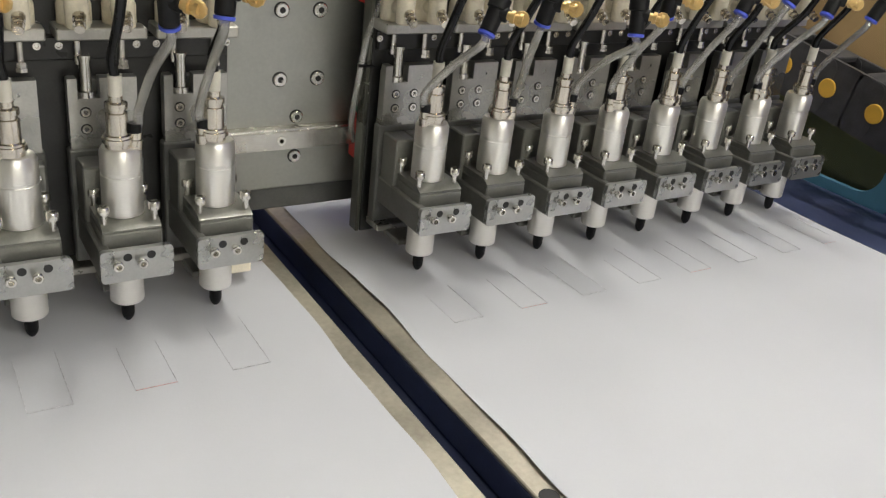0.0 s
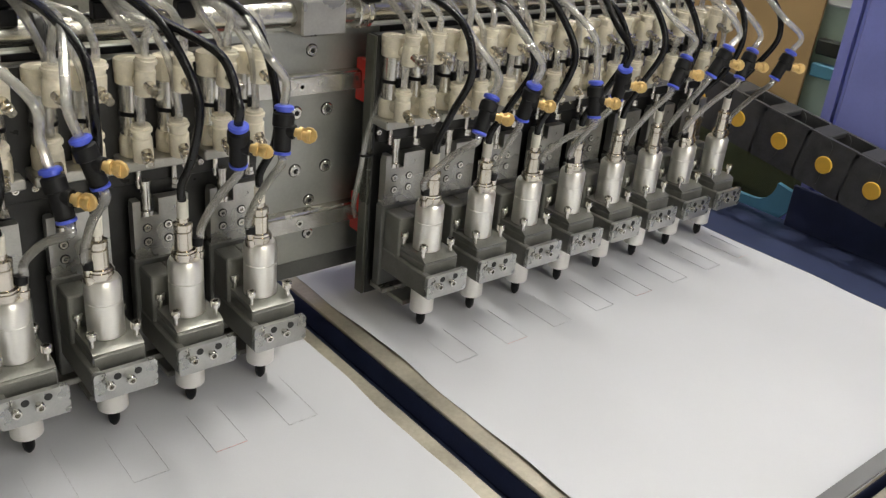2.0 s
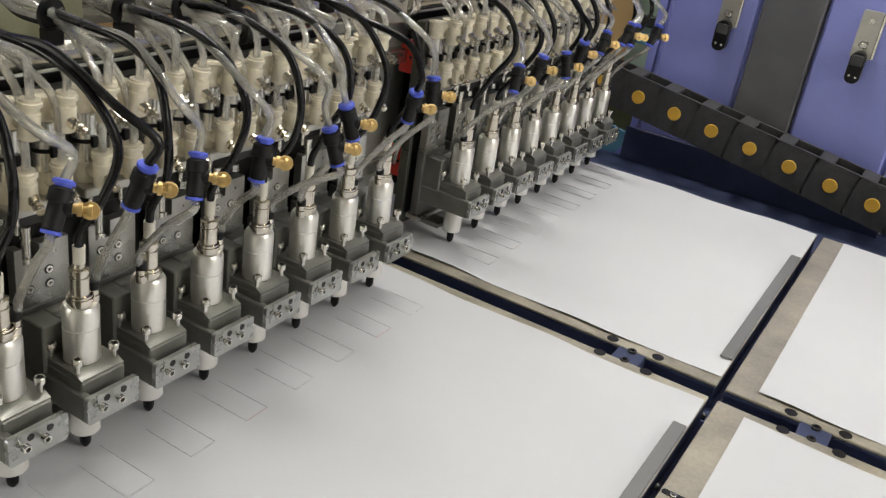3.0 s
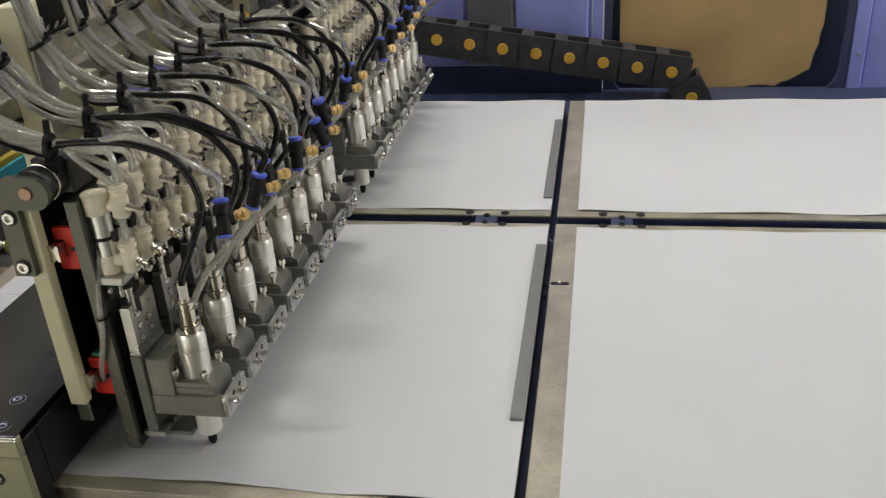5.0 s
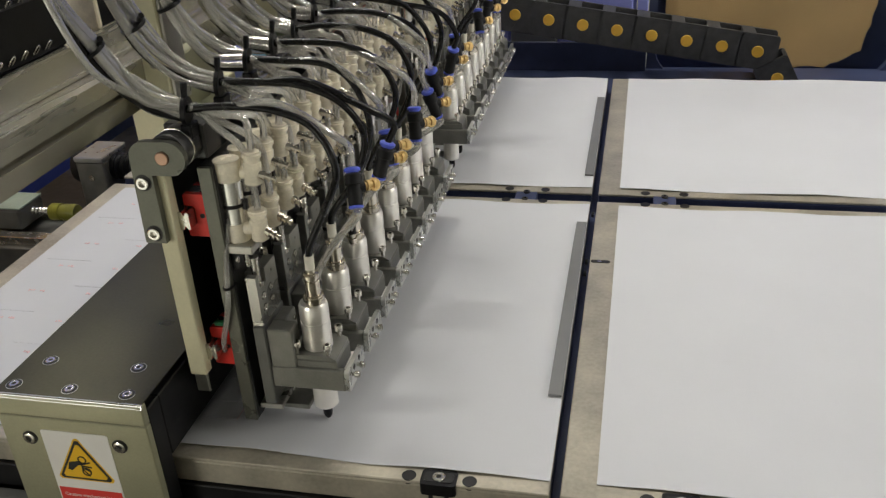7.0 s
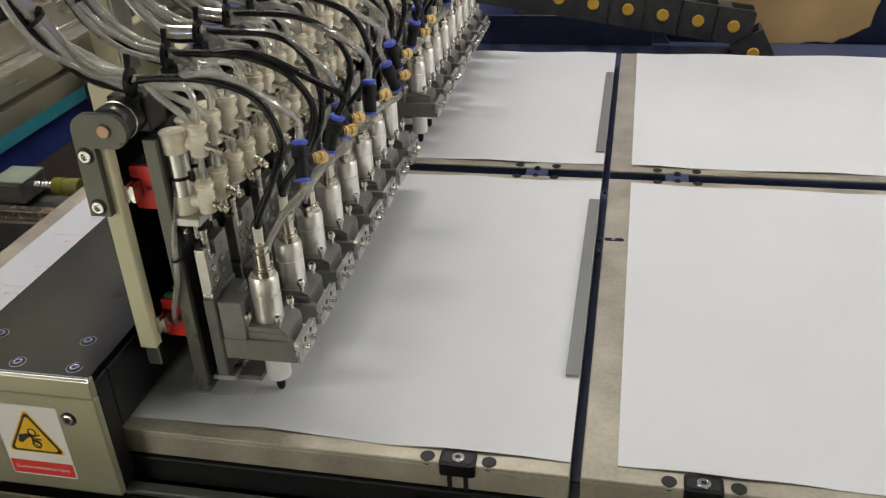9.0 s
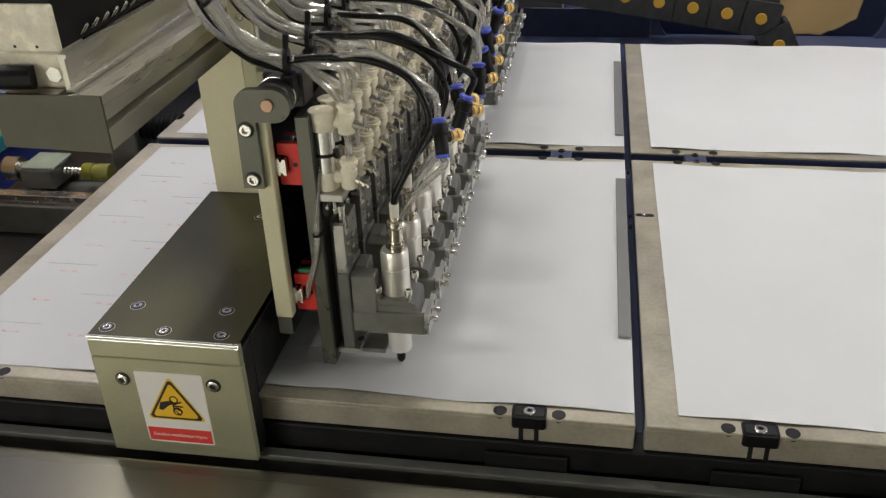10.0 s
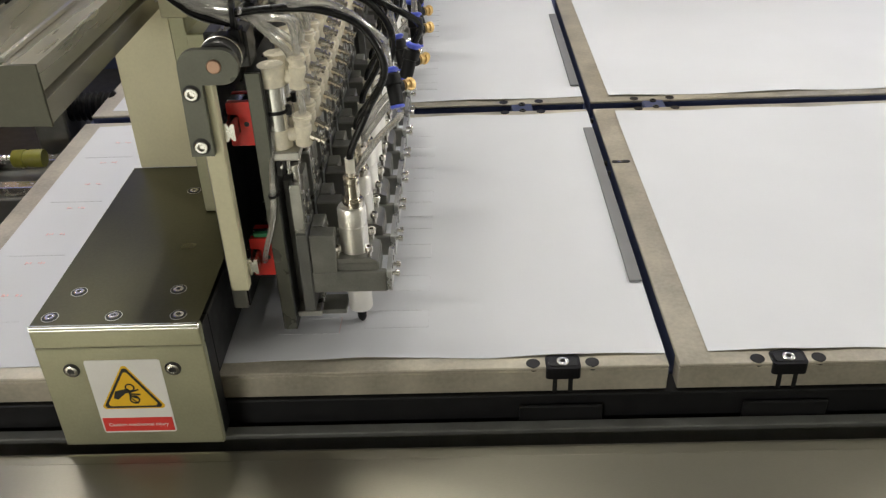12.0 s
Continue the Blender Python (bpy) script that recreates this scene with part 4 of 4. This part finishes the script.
    vz = (0.180 if low else 0.197) + jit(0.011)
    vx = 0.044 + jit(0.008)
    vy = fy * 0.4 + (0.010 if low else -0.004) + jit(0.008)
    if k in VALVE_AT:
        vx, vy, vz = VALVE_AT[k]
    tilt = Vector((jit(0.40) - 0.02, 0.12 + jit(0.45), 1.0)).normalized()
    p0 = Vector((vx, vy, vz))
    part("flow_valve", Geo().turn([(0.0043, -0.0114), (0.0050, -0.0106), (0.0050, 0.0026), (0.0062, 0.0031), (0.0062, 0.0097), (0.0047, 0.0110)], p0, tilt, 16).turn([(0.0043, 0.0000), (0.0043, 0.0070)], p0 + tilt * 0.001, (0.72, 0.68, -0.10), 12), M_FLOWVALVE, h, "black flow control valve")
    v = part("lower_collar", Geo().turn([(0.0043, -0.0134), (0.0052, -0.0130), (0.0052, -0.0114)], p0, tilt, 16), M_COLLAR, h, "blue release collar")
    part("upper_collar", Geo().turn([(0.0043, 0.0110), (0.0043, 0.0121), (0.0057, 0.0123), (0.0057, 0.0141), (0.0043, 0.0150)], p0, tilt, 16), M_COLLAR, h, "blue release collar")
    part("brass_knob", Geo().turn([(0.0026, 0.0070), (0.0026, 0.0092), (0.0038, 0.0093), (0.0038, 0.0114), (0.0022, 0.0116), (0.0022, 0.0141), (0.0034, 0.0143), (0.0034, 0.0163)], p0 + tilt * 0.001, (0.72, 0.68, -0.10), 12), M_BRASS, h, "gold brass adjusting knob")
    kd = Vector((0.72, 0.68, -0.10)).normalized()
    part("knob_wing", Geo().turn([(0.0045, -0.0010), (0.0048, -0.0007), (0.0048, 0.0007), (0.0045, 0.0010)], p0 + tilt * 0.001 + kd * 0.0152, kd.cross(tilt), 10), M_BRASS, h)
    a = p0 - tilt * 0.0132
    part("drop_hose", Geo().sweep([(0.0020, fy, 0.117), (0.0045, fy * 1.05, 0.127), (a.x * 0.55, (fy + a.y) / 2, (0.127 + a.z) / 2), a - tilt * 0.006, a], 0.0025, 10), M_TUBE, h, "clear air hose")
    # tie and feeds
    tie = Vector((-0.0600, -0.0185 + jit(0.002), 0.2560 + jit(0.002)))
    b = p0 + tilt * 0.0148
    black_feed = k % 5 == 1
    part("feed_hose", Geo().sweep([b, b + tilt * 0.014, (vx - 0.008, vy - 0.006, max(b.z + 0.030, 0.232) + jit(0.006)), (0.000, -0.010, 0.2545 + jit(0.004)), (-0.030, -0.015, 0.2570), tie + Vector((0, 0.003, 0.001))], 0.0026, 10), M_CABLE if black_feed else M_TUBE, h, "black air hose" if black_feed else "clear air hose")
    arc = 0.0335 + jit(0.008)
    part("cable", Geo().sweep([(0.0024, -0.0015, 0.1435), (0.0060, -0.0030, 0.155), (0.022 + jit(0.004), -0.004 + jit(0.004), 0.180), (arc, -0.004 + jit(0.006), 0.212), (arc - 0.012, -0.007, 0.240), (-0.004, -0.012, 0.254), (-0.034, -0.016, 0.2575), tie + Vector((0, -0.003, 0.002))], 0.0026, 12), M_CABLE, h, "black cable")
    for q, (y, z) in enumerate(((-0.0080, 0.2235), (0.0148, 0.2235), (-0.0128, 0.1835), (0.0100, 0.1835))):
        top = 0.247 + jit(0.004) + (0.004 if q < 2 else 0)
        part("cylinder_hose", Geo().sweep([(-0.0250, y, z), (-0.0245, y, z + 0.010), (-0.0290 + jit(0.004), y * 0.7, top - 0.006 if q < 2 else z + 0.040), (-0.0420, y * 0.4 - 0.012, top), tie + Vector((0.004, jit(0.005), jit(0.004)))], 0.0025, 8), M_TUBE, h, "clear air hose")
    ex = tie + Vector((-0.054 + jit(0.008), -0.030 + jit(0.012), 0.088 + jit(0.01)))
    for q in range(8):
        ring = 0.0062 if q < 5 else 0.0022
        o = Vector((jit(0.001), ring * math.cos(q * 1.05 + 0.3 + (q > 4)) + jit(0.0008), 0.85 * ring * math.sin(q * 1.05 + 0.3 + (q > 4)))) if q < 7 else Vector((0, -0.0015, -0.0056))
        m1, m2 = tie + Vector((-0.022, -0.006, 0.009)), tie + Vector((-0.042, -0.018, 0.040))
        w = Vector((jit(0.002), jit(0.004), jit(0.004)))
        part("bundle_hose", Geo().sweep([tie + o, m1 + o * 1.25 + w, m2 + o * 1.3 - w, ex + o, ex + o + Vector((-0.010, -0.004, 0.055)), ex + o + Vector((-0.012, 0.0, 0.12))], 0.0023, 8), M_CABLE if q == 7 else M_TUBE, h, "black cable" if q == 7 else "clear air hose")
    up = ex - (tie + Vector((-0.022, -0.006, 0.009)))
    part("upper_tie", Geo().turn([(0.0092, -0.0012), (0.0092, 0.0012)], tie + Vector((-0.0440, -0.0195, 0.0450)), up, 12).turn([(0.0020, 0), (0.0020, 0.008)], tie + Vector((-0.0385, -0.0195, 0.0490)), (0.5, -0.5, 0.4), 8), M_RUBBER, h, "black cable tie")
    part("cable_tie", Geo().turn([(0.0096, -0.0014), (0.0096, 0.0014)], tie, (1, 0.15, -0.05), 14).turn([(0.0018, 0.0), (0.0022, 0.006), (0.0022, 0.0105)], tie + Vector((0, 0, 0.008)), (0.1, 0.1, 1), 8).box(tie.x - 0.004, tie.x + 0.004, tie.y - 0.006, tie.y + 0.006, tie.z - 0.018, tie.z - 0.0075, 0.001), M_RUBBER, h, "black cable tie")


def build_heads():
    first = head_base()
    heads = [first]
    for k in range(1, 16):
        heads.append(copy_thing(first, pose(-0.2315, HEADS[k], 0)))
    first.matrix_basis = pose(-0.2315, HEADS[0], 0)
    for k, h in enumerate(heads):
        dress_head(h, k)
    return heads


# ---- cable chain ----
def build_chain():
    c = thing("cable_chain", "black plastic cable chain with yellow link discs", "cable chain")
    slope = math.atan(0.155)

    def link(x, z, ang):
        m = pose(x, 1.080, z, 0, math.degrees(ang), 0)
        g = Geo()
        for y in (0.0, 0.040):
            g.prism(round_rect(-0.0315, 0.0315, -0.0290, 0.0300, 0.005, 4), 1, y, y + 0.005)
            g.prism(round_rect(-0.0300, 0.0010, -0.0285, 0.0295, 0.010, 4), 1, y - 0.0007, y)
        g.box(-0.030, -0.008, 0.004, 0.041, 0.0240, 0.0302, 0.001)
        g.box(-0.020, 0.010, 0.004, 0.041, -0.0285, -0.0230, 0.001)
        o = part("link", g, M_CHAIN, c)
        o.matrix_basis = m
        part("disc", Geo().turn([(0.0098, 0), (0.0098, 0.0012), (0.0090, 0.0018)], (0, -0.0007, 0.001), (0, -1, 0), 22), M_DOT, o, "yellow link disc")
        return o
    for k in range(14):
        x = 0.1258 - 0.0578 * k
        link(x, 0.002 - 0.155 * (x - 0.1258), slope)
    end = link(0.1258 + 0.0578, 0.002 - 0.155 * 0.0578, slope)
    return c, end


# ---- surroundings ----
def build_back():
    Y = 1.150
    w = thing("cabinet_wall", "blue painted machine cabinet with doors, dark post and windows", "cabinet", kind="structure")

    def panel(nm, x0, x1, z0, z1, mt, y=Y, d=0.02, c=0.002, label=""):
        return part(nm, Geo().box(x0, x1, y, y + d, z0, z1, c), mt, w, label)
    # solid panels round the two windows
    panel("panel", -0.318, -0.186, -0.60, 0.90, M_BLUE)
    panel("door_panel", -0.312, -0.190, -0.02, 0.80, M_BLUE, Y - 0.006, 0.006, 0.003)
    panel("post", -0.1845, -0.1030, -0.60, 0.90, M_POST, Y - 0.012, 0.03)
    panel("panel", -0.1015, 0.036, -0.60, 0.90, M_BLUE)
    panel("door_panel", -0.0990, 0.0300, -0.02, 0.80, M_BLUE, Y - 0.006, 0.006, 0.003)
    panel("panel", 0.0375, 0.0560, -0.60, 0.90, M_BLUE, Y - 0.004)
    panel("panel", 0.4760, 0.4990, -0.60, 0.90, M_BLUE, Y - 0.004)
    panel("panel", 0.5005, 0.95, -0.60, 0.90, M_BLUE)
    panel("panel", 0.0575, 0.4745, -0.60, -0.078, M_BLUE)
    panel("panel", 0.0575, 0.4745, 0.55, 0.90, M_BLUE)
    panel("panel", -0.90, -0.3195, -0.60, -0.078, M_NAVY)
    panel("panel", -0.90, -0.3195, 0.55, 0.90, M_BLUE)
    panel("panel", -0.98, -0.72, -0.078, 0.55, M_BLUE)
    part("lower_panel", Geo().box(-0.3330, 0.0565, Y - 0.0165, Y - 0.0125, -0.10, 0.004, 0.001), M_NAVY, w, "navy lower panel")
    for x in (0.4865,):
        part("panel_screw", Geo().screw((x, Y - 0.004, 0.0130), (0, -1, 0), 0.003, 0.002), M_STEEL, w)
    for x0, x1, s in ((0.0580, 0.4740, 1), (-0.7195, -0.3200, 2)):
        win = thing("window_%d" % s, "rounded machine window with a clear pane and cardboard behind it", "window", kind="structure")
        outer, inner = round_rect(x0, x1, -0.0775, 0.5495, 0.001, 8), round_rect(x0 + 0.014, x1 - 0.012, -0.062, 0.535, 0.050, 8)
        g, n = Geo(), len(outer)
        for y0, y1 in ((Y - 0.002, Y + 0.012),):
            vs = [(p[0], y0, p[1]) for p in outer] + [(p[0], y0, p[1]) for p in inner] + [(p[0], y1, p[1]) for p in outer] + [(p[0], y1, p[1]) for p in inner]
            fs = []
            for i in range(n):
                j = (i + 1) % n
                fs += [(i, j, n + j, n + i), (2 * n + i, 3 * n + i, 3 * n + j, 2 * n + j), (n + i, n + j, 3 * n + j, 3 * n + i), (i, 2 * n + i, 2 * n + j, j)]
            g.add(vs, fs)
        part("window_frame", g, M_BLUE if s == 2 else M_NAVY, win)
        part("pane", Geo().box(x0 + 0.010, x1 - 0.010, Y + 0.004, Y + 0.007, -0.066, 0.54, 0.0005), M_PANE, win).visible_shadow = False
        if s == 2:
            # rounded teal lip along the sill and up round the lower corners
            lip = [p for p in round_rect(x0 + 0.0145, x1 - 0.0125, -0.0615, 0.5345, 0.0495, 8) if p[1] < 0.022]
            inn = [p for p in round_rect(x0 + 0.040, x1 - 0.040, -0.036, 0.510, 0.030, 8) if p[1] < 0.022]
            lip.sort(key=lambda p: math.atan2(p[1] - 0.3, p[0] - (x0 + x1) / 2))
            inn.sort(key=lambda p: math.atan2(p[1] - 0.3, p[0] - (x0 + x1) / 2))
            part("window_rim", Geo().prism(lip + inn[::-1], 1, Y - 0.004, Y + 0.003), M_SKY, win, "teal rounded window rim")
            # Added panel: the pale light in the window gap is put into its colour.
            shelf = thing("pale_gap_panel", "pale green panel with dark and teal stripes added behind the window", "shelf", at=pose(x1 - 0.030, Y + 0.03, 0))
            part("panel", Geo().box(-0.030, 0.028, 0.0, 0.006, 0.02, 0.54, 0.001), M_PALEGREEN, shelf)
            for z0, z1, mt in ((0.150, 0.168, M_DARK), (0.124, 0.140, M_SKY), (0.206, 0.222, M_WHITE), (0.030, 0.062, M_POST)):
                part("box", Geo().box(-0.020, 0.020, -0.014, -0.0002, z0, z1, 0.002), mt, shelf)
        edge = [(x0 + 0.030, -0.020), (x0 + 0.20, -0.052), (x0 + 0.30, -0.045), (x1 - 0.060, -0.020), (x1 - 0.045, 0.06), (x1 - 0.040, 0.53), (x0 + 0.022, 0.53)]
        if s == 2:
            edge = [(x0 + 0.030, 0.060), (x0 + 0.20, 0.042), (x1 - 0.070, 0.034), (x1 - 0.054, 0.050), (x1 - 0.050, 0.20), (x1 - 0.044, 0.53), (x0 + 0.022, 0.53)]
        else:
            # torn lower edge
            tear = random.Random(3)
            low = edge[0:5]
            edge = [p for a, b in zip(low, low[1:]) for p in [(a[0] + (b[0] - a[0]) * k / 5 + tear.uniform(-0.002, 0.002), a[1] + (b[1] - a[1]) * k / 5 + tear.uniform(-0.003, 0.003)) for k in range(5)]] + edge[4:]
        cb = part("cardboard_sheet", Geo().prism(edge, 1, Y + 0.012, Y + 0.016), M_CARD)
        tagged(cb, "brown cardboard sheet standing behind the window", "cardboard", "cardboard sheets")
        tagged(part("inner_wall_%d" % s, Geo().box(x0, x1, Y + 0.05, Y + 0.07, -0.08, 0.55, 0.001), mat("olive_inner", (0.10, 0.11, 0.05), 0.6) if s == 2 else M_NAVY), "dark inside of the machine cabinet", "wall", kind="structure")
    for x in (-0.2270, -0.0430):
        hd = thing("door_latch", "steel and black swing latch on a blue cabinet door", "latch", "door latches", at=pose(x, Y - 0.006, 0.170))
        part("plate", Geo().prism(round_rect(-0.013, 0.013, 0.012, 0.075, 0.003), 1, -0.006, 0.0), M_GREY, hd, "folded steel latch plate")
        part("fold", Geo().box(0.0131, 0.0165, -0.011, 0.0, 0.014, 0.075, 0.001), M_STEEL, hd)
        part("lever", Geo().prism(round_rect(-0.0095, 0.0095, -0.020, 0.022, 0.0085), 1, -0.019, -0.0062), M_RUBBER, hd, "black plastic lever")
        part("lever_rib", Geo().box(-0.0080, 0.0080, -0.0205, -0.0192, 0.004, 0.018, 0.0006), M_CHAIN, hd)
        for x, z in ((-0.0040, -0.010), (0.0045, -0.011)):
            part("lever_screw", Geo().screw((x, -0.0190, z), (0, -1, 0), 0.0017, 0.0007, 8), M_STEEL, hd)
        for z in (0.030, 0.062):
            part("screw", Geo().screw((0, -0.006, z), (0, -1, 0), 0.0042, 0.0016), M_STEEL, hd)
    return w


def build_left():
    Xw = -0.98
    w = thing("cabinet_side", "blue painted side of the machine cabinet", "cabinet", kind="structure")
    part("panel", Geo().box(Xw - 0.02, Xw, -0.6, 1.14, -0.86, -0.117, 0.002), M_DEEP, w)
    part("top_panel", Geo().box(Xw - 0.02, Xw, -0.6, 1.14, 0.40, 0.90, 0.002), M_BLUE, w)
    part("rim", Geo().box(Xw - 0.012, Xw + 0.006, -0.6, 1.13, -0.117, -0.090, 0.002), M_TEAL, w, "teal window rim")
    part("seal", Geo().box(Xw - 0.012, Xw + 0.003, -0.6, 1.13, -0.0898, -0.078, 0.001), M_SEAL, w, "yellow window seal")
    cb = part("cardboard_sheet", Geo().box(Xw - 0.03, Xw - 0.022, -0.6, 1.13, -0.10, 0.42, 0.001), M_CARD)
    tagged(cb, "brown cardboard sheet standing behind the side window", "cardboard", "cardboard sheets")
    b = thing("ball_screw_stage", "motor and ball screw stage with a yellow-green coupling", "linear stage", at=pose(-0.655, 0.46, -0.045))
    part("base", Geo().box(-0.145, 0.045, -0.060, 0.045, -0.055, -0.016, 0.001), M_SLIDE, b)
    part("rail", Geo().box(-0.145, 0.048, -0.052, -0.036, -0.016, -0.004, 0.001).box(-0.145, 0.048, 0.020, 0.036, -0.016, -0.004, 0.001), M_STEEL, b)
    scr = [(-0.110 + 0.0026 * i, 0.0042 if i % 2 else 0.0052) for i in range(28)]
    part("screw", Geo().turn([(r, x) for x, r in scr], (0, 0, 0.008), (1, 0, 0), 14), M_STEEL, b)
    part("coupling", Geo().turn([(0.0105, -0.036), (0.0110, -0.035), (0.0110, -0.022), (0.0098, -0.022), (0.0098, -0.016), (0.0110, -0.016), (0.0110, 0.000), (0.0105, 0.001)], (0, 0, 0.008), (1, 0, 0), 20), M_COUP, b)
    part("nut_block", Geo().box(-0.112, -0.066, -0.026, 0.026, -0.008, 0.019, 0.002), M_SLIDE, b)
    part("nut_cover", Geo().box(-0.110, -0.064, -0.024, 0.024, 0.0192, 0.0222, 0.0008), M_GLASSY, b)
    part("bearing", Geo().turn([(0.016, -0.145), (0.016, -0.125), (0.010, -0.125), (0.010, -0.112)], (0, 0, 0.008), (1, 0, 0), 20), M_STEEL, b)
    d = thing("drive_motor", "grey motor block with a black bellows", "motor", at=pose(-0.665, 0.565, -0.02))
    part("block", Geo().box(-0.030, 0.012, -0.030, 0.030, -0.080, 0.020, 0.002), M_CLAMP, d)
    part("top_plate", Geo().box(-0.031, 0.013, -0.031, 0.031, 0.0202, 0.0280, 0.0015), M_FACE, d, "bright top plate of the motor")
    part("side_screw", Geo().screw((-0.009, -0.030, -0.002), (0, -1, 0), 0.004, 0.002), M_STEEL, d)
    part("bellows", Geo().turn([(0.016 if i % 2 else 0.019, 0.012 + 0.004 * i) for i in range(16)], (0, 0, 0.005), (1, 0, 0), 18), M_RUBBER, d)
    part("flange", Geo().turn([(0.024, -0.044), (0.024, -0.030)], (0, 0, 0.005), (1, 0, 0), 22), M_BLACK, d)
    part("stand", Geo().box(-0.035, 0.015, -0.032, 0.032, -0.10, -0.0805, 0.001), M_DARK, d)
    return w


build_room()
build_table()
build_bed()
fresh = build_marks()
gantry = build_gantry()
valves = [build_valves(k, y0, y1) for k, (y0, y1) in enumerate(((-0.028, 0.105), (0.150, 0.320), (0.365, 0.535), (0.580, 0.750)))]
carriages = [build_carriage(0.0420, 0.4420, "dark carriage plate with red-capped guide blocks behind the near heads"),
             build_carriage(0.5375, 0.9360, "dark carriage plate with red-capped guide blocks behind the far heads")]
heads = build_heads()
chain, end_link = build_chain()
build_back()
build_left()


# the chain's upper run slides on past the gantry
CHAIN = [(0.0, 0.0146), (1.5, 0.015), (2.0, 0.018), (2.5, 0.0392), (3.0, 0.0436), (4.8, 0.0578), (6.0, 0.0578), (6.5, 0.0610), (7.0, 0.0570), (9.0, 0.0564), (9.5, 0.0565), (10.0, 0.066), (10.5, 0.065), (11.0, 0.0585), (12.0, 0.060)]


def motions():
    drift = lambda t: float(np.interp(t, [q[0] for q in CHAIN], [q[1] for q in CHAIN]))
    walk(chain, [(t, Matrix.Translation((gx + drift(t), 0, 0))) for t, gx, cy in TRAVEL])
    # the pens bring out the second row of boxes
    walk(fresh, [(0, pose(0, 0, -0.0016)), (10.9, pose(0, 0, -0.0016)), (11.6, pose(0, 0, -0.0002)), (12, pose(0, 0, -0.0002))])
    run = end_link.matrix_basis.copy()
    bend = pose(0.1612, 1.080, -0.0430, 0, 62, 0)
    walk(end_link, [(0, run), (3.3, run), (4.7, bend), (12, bend)])
    for ob in (gantry, *valves):
        base = ob.matrix_basis.copy()
        walk(ob, [(t, Matrix.Translation((gx, 0, 0)) @ base) for t, gx, cy in TRAVEL])
    for ob in (*carriages, *heads):
        base = ob.matrix_basis.copy()
        walk(ob, [(t, Matrix.Translation((gx, cy, 0)) @ base) for t, gx, cy in TRAVEL])


motions()
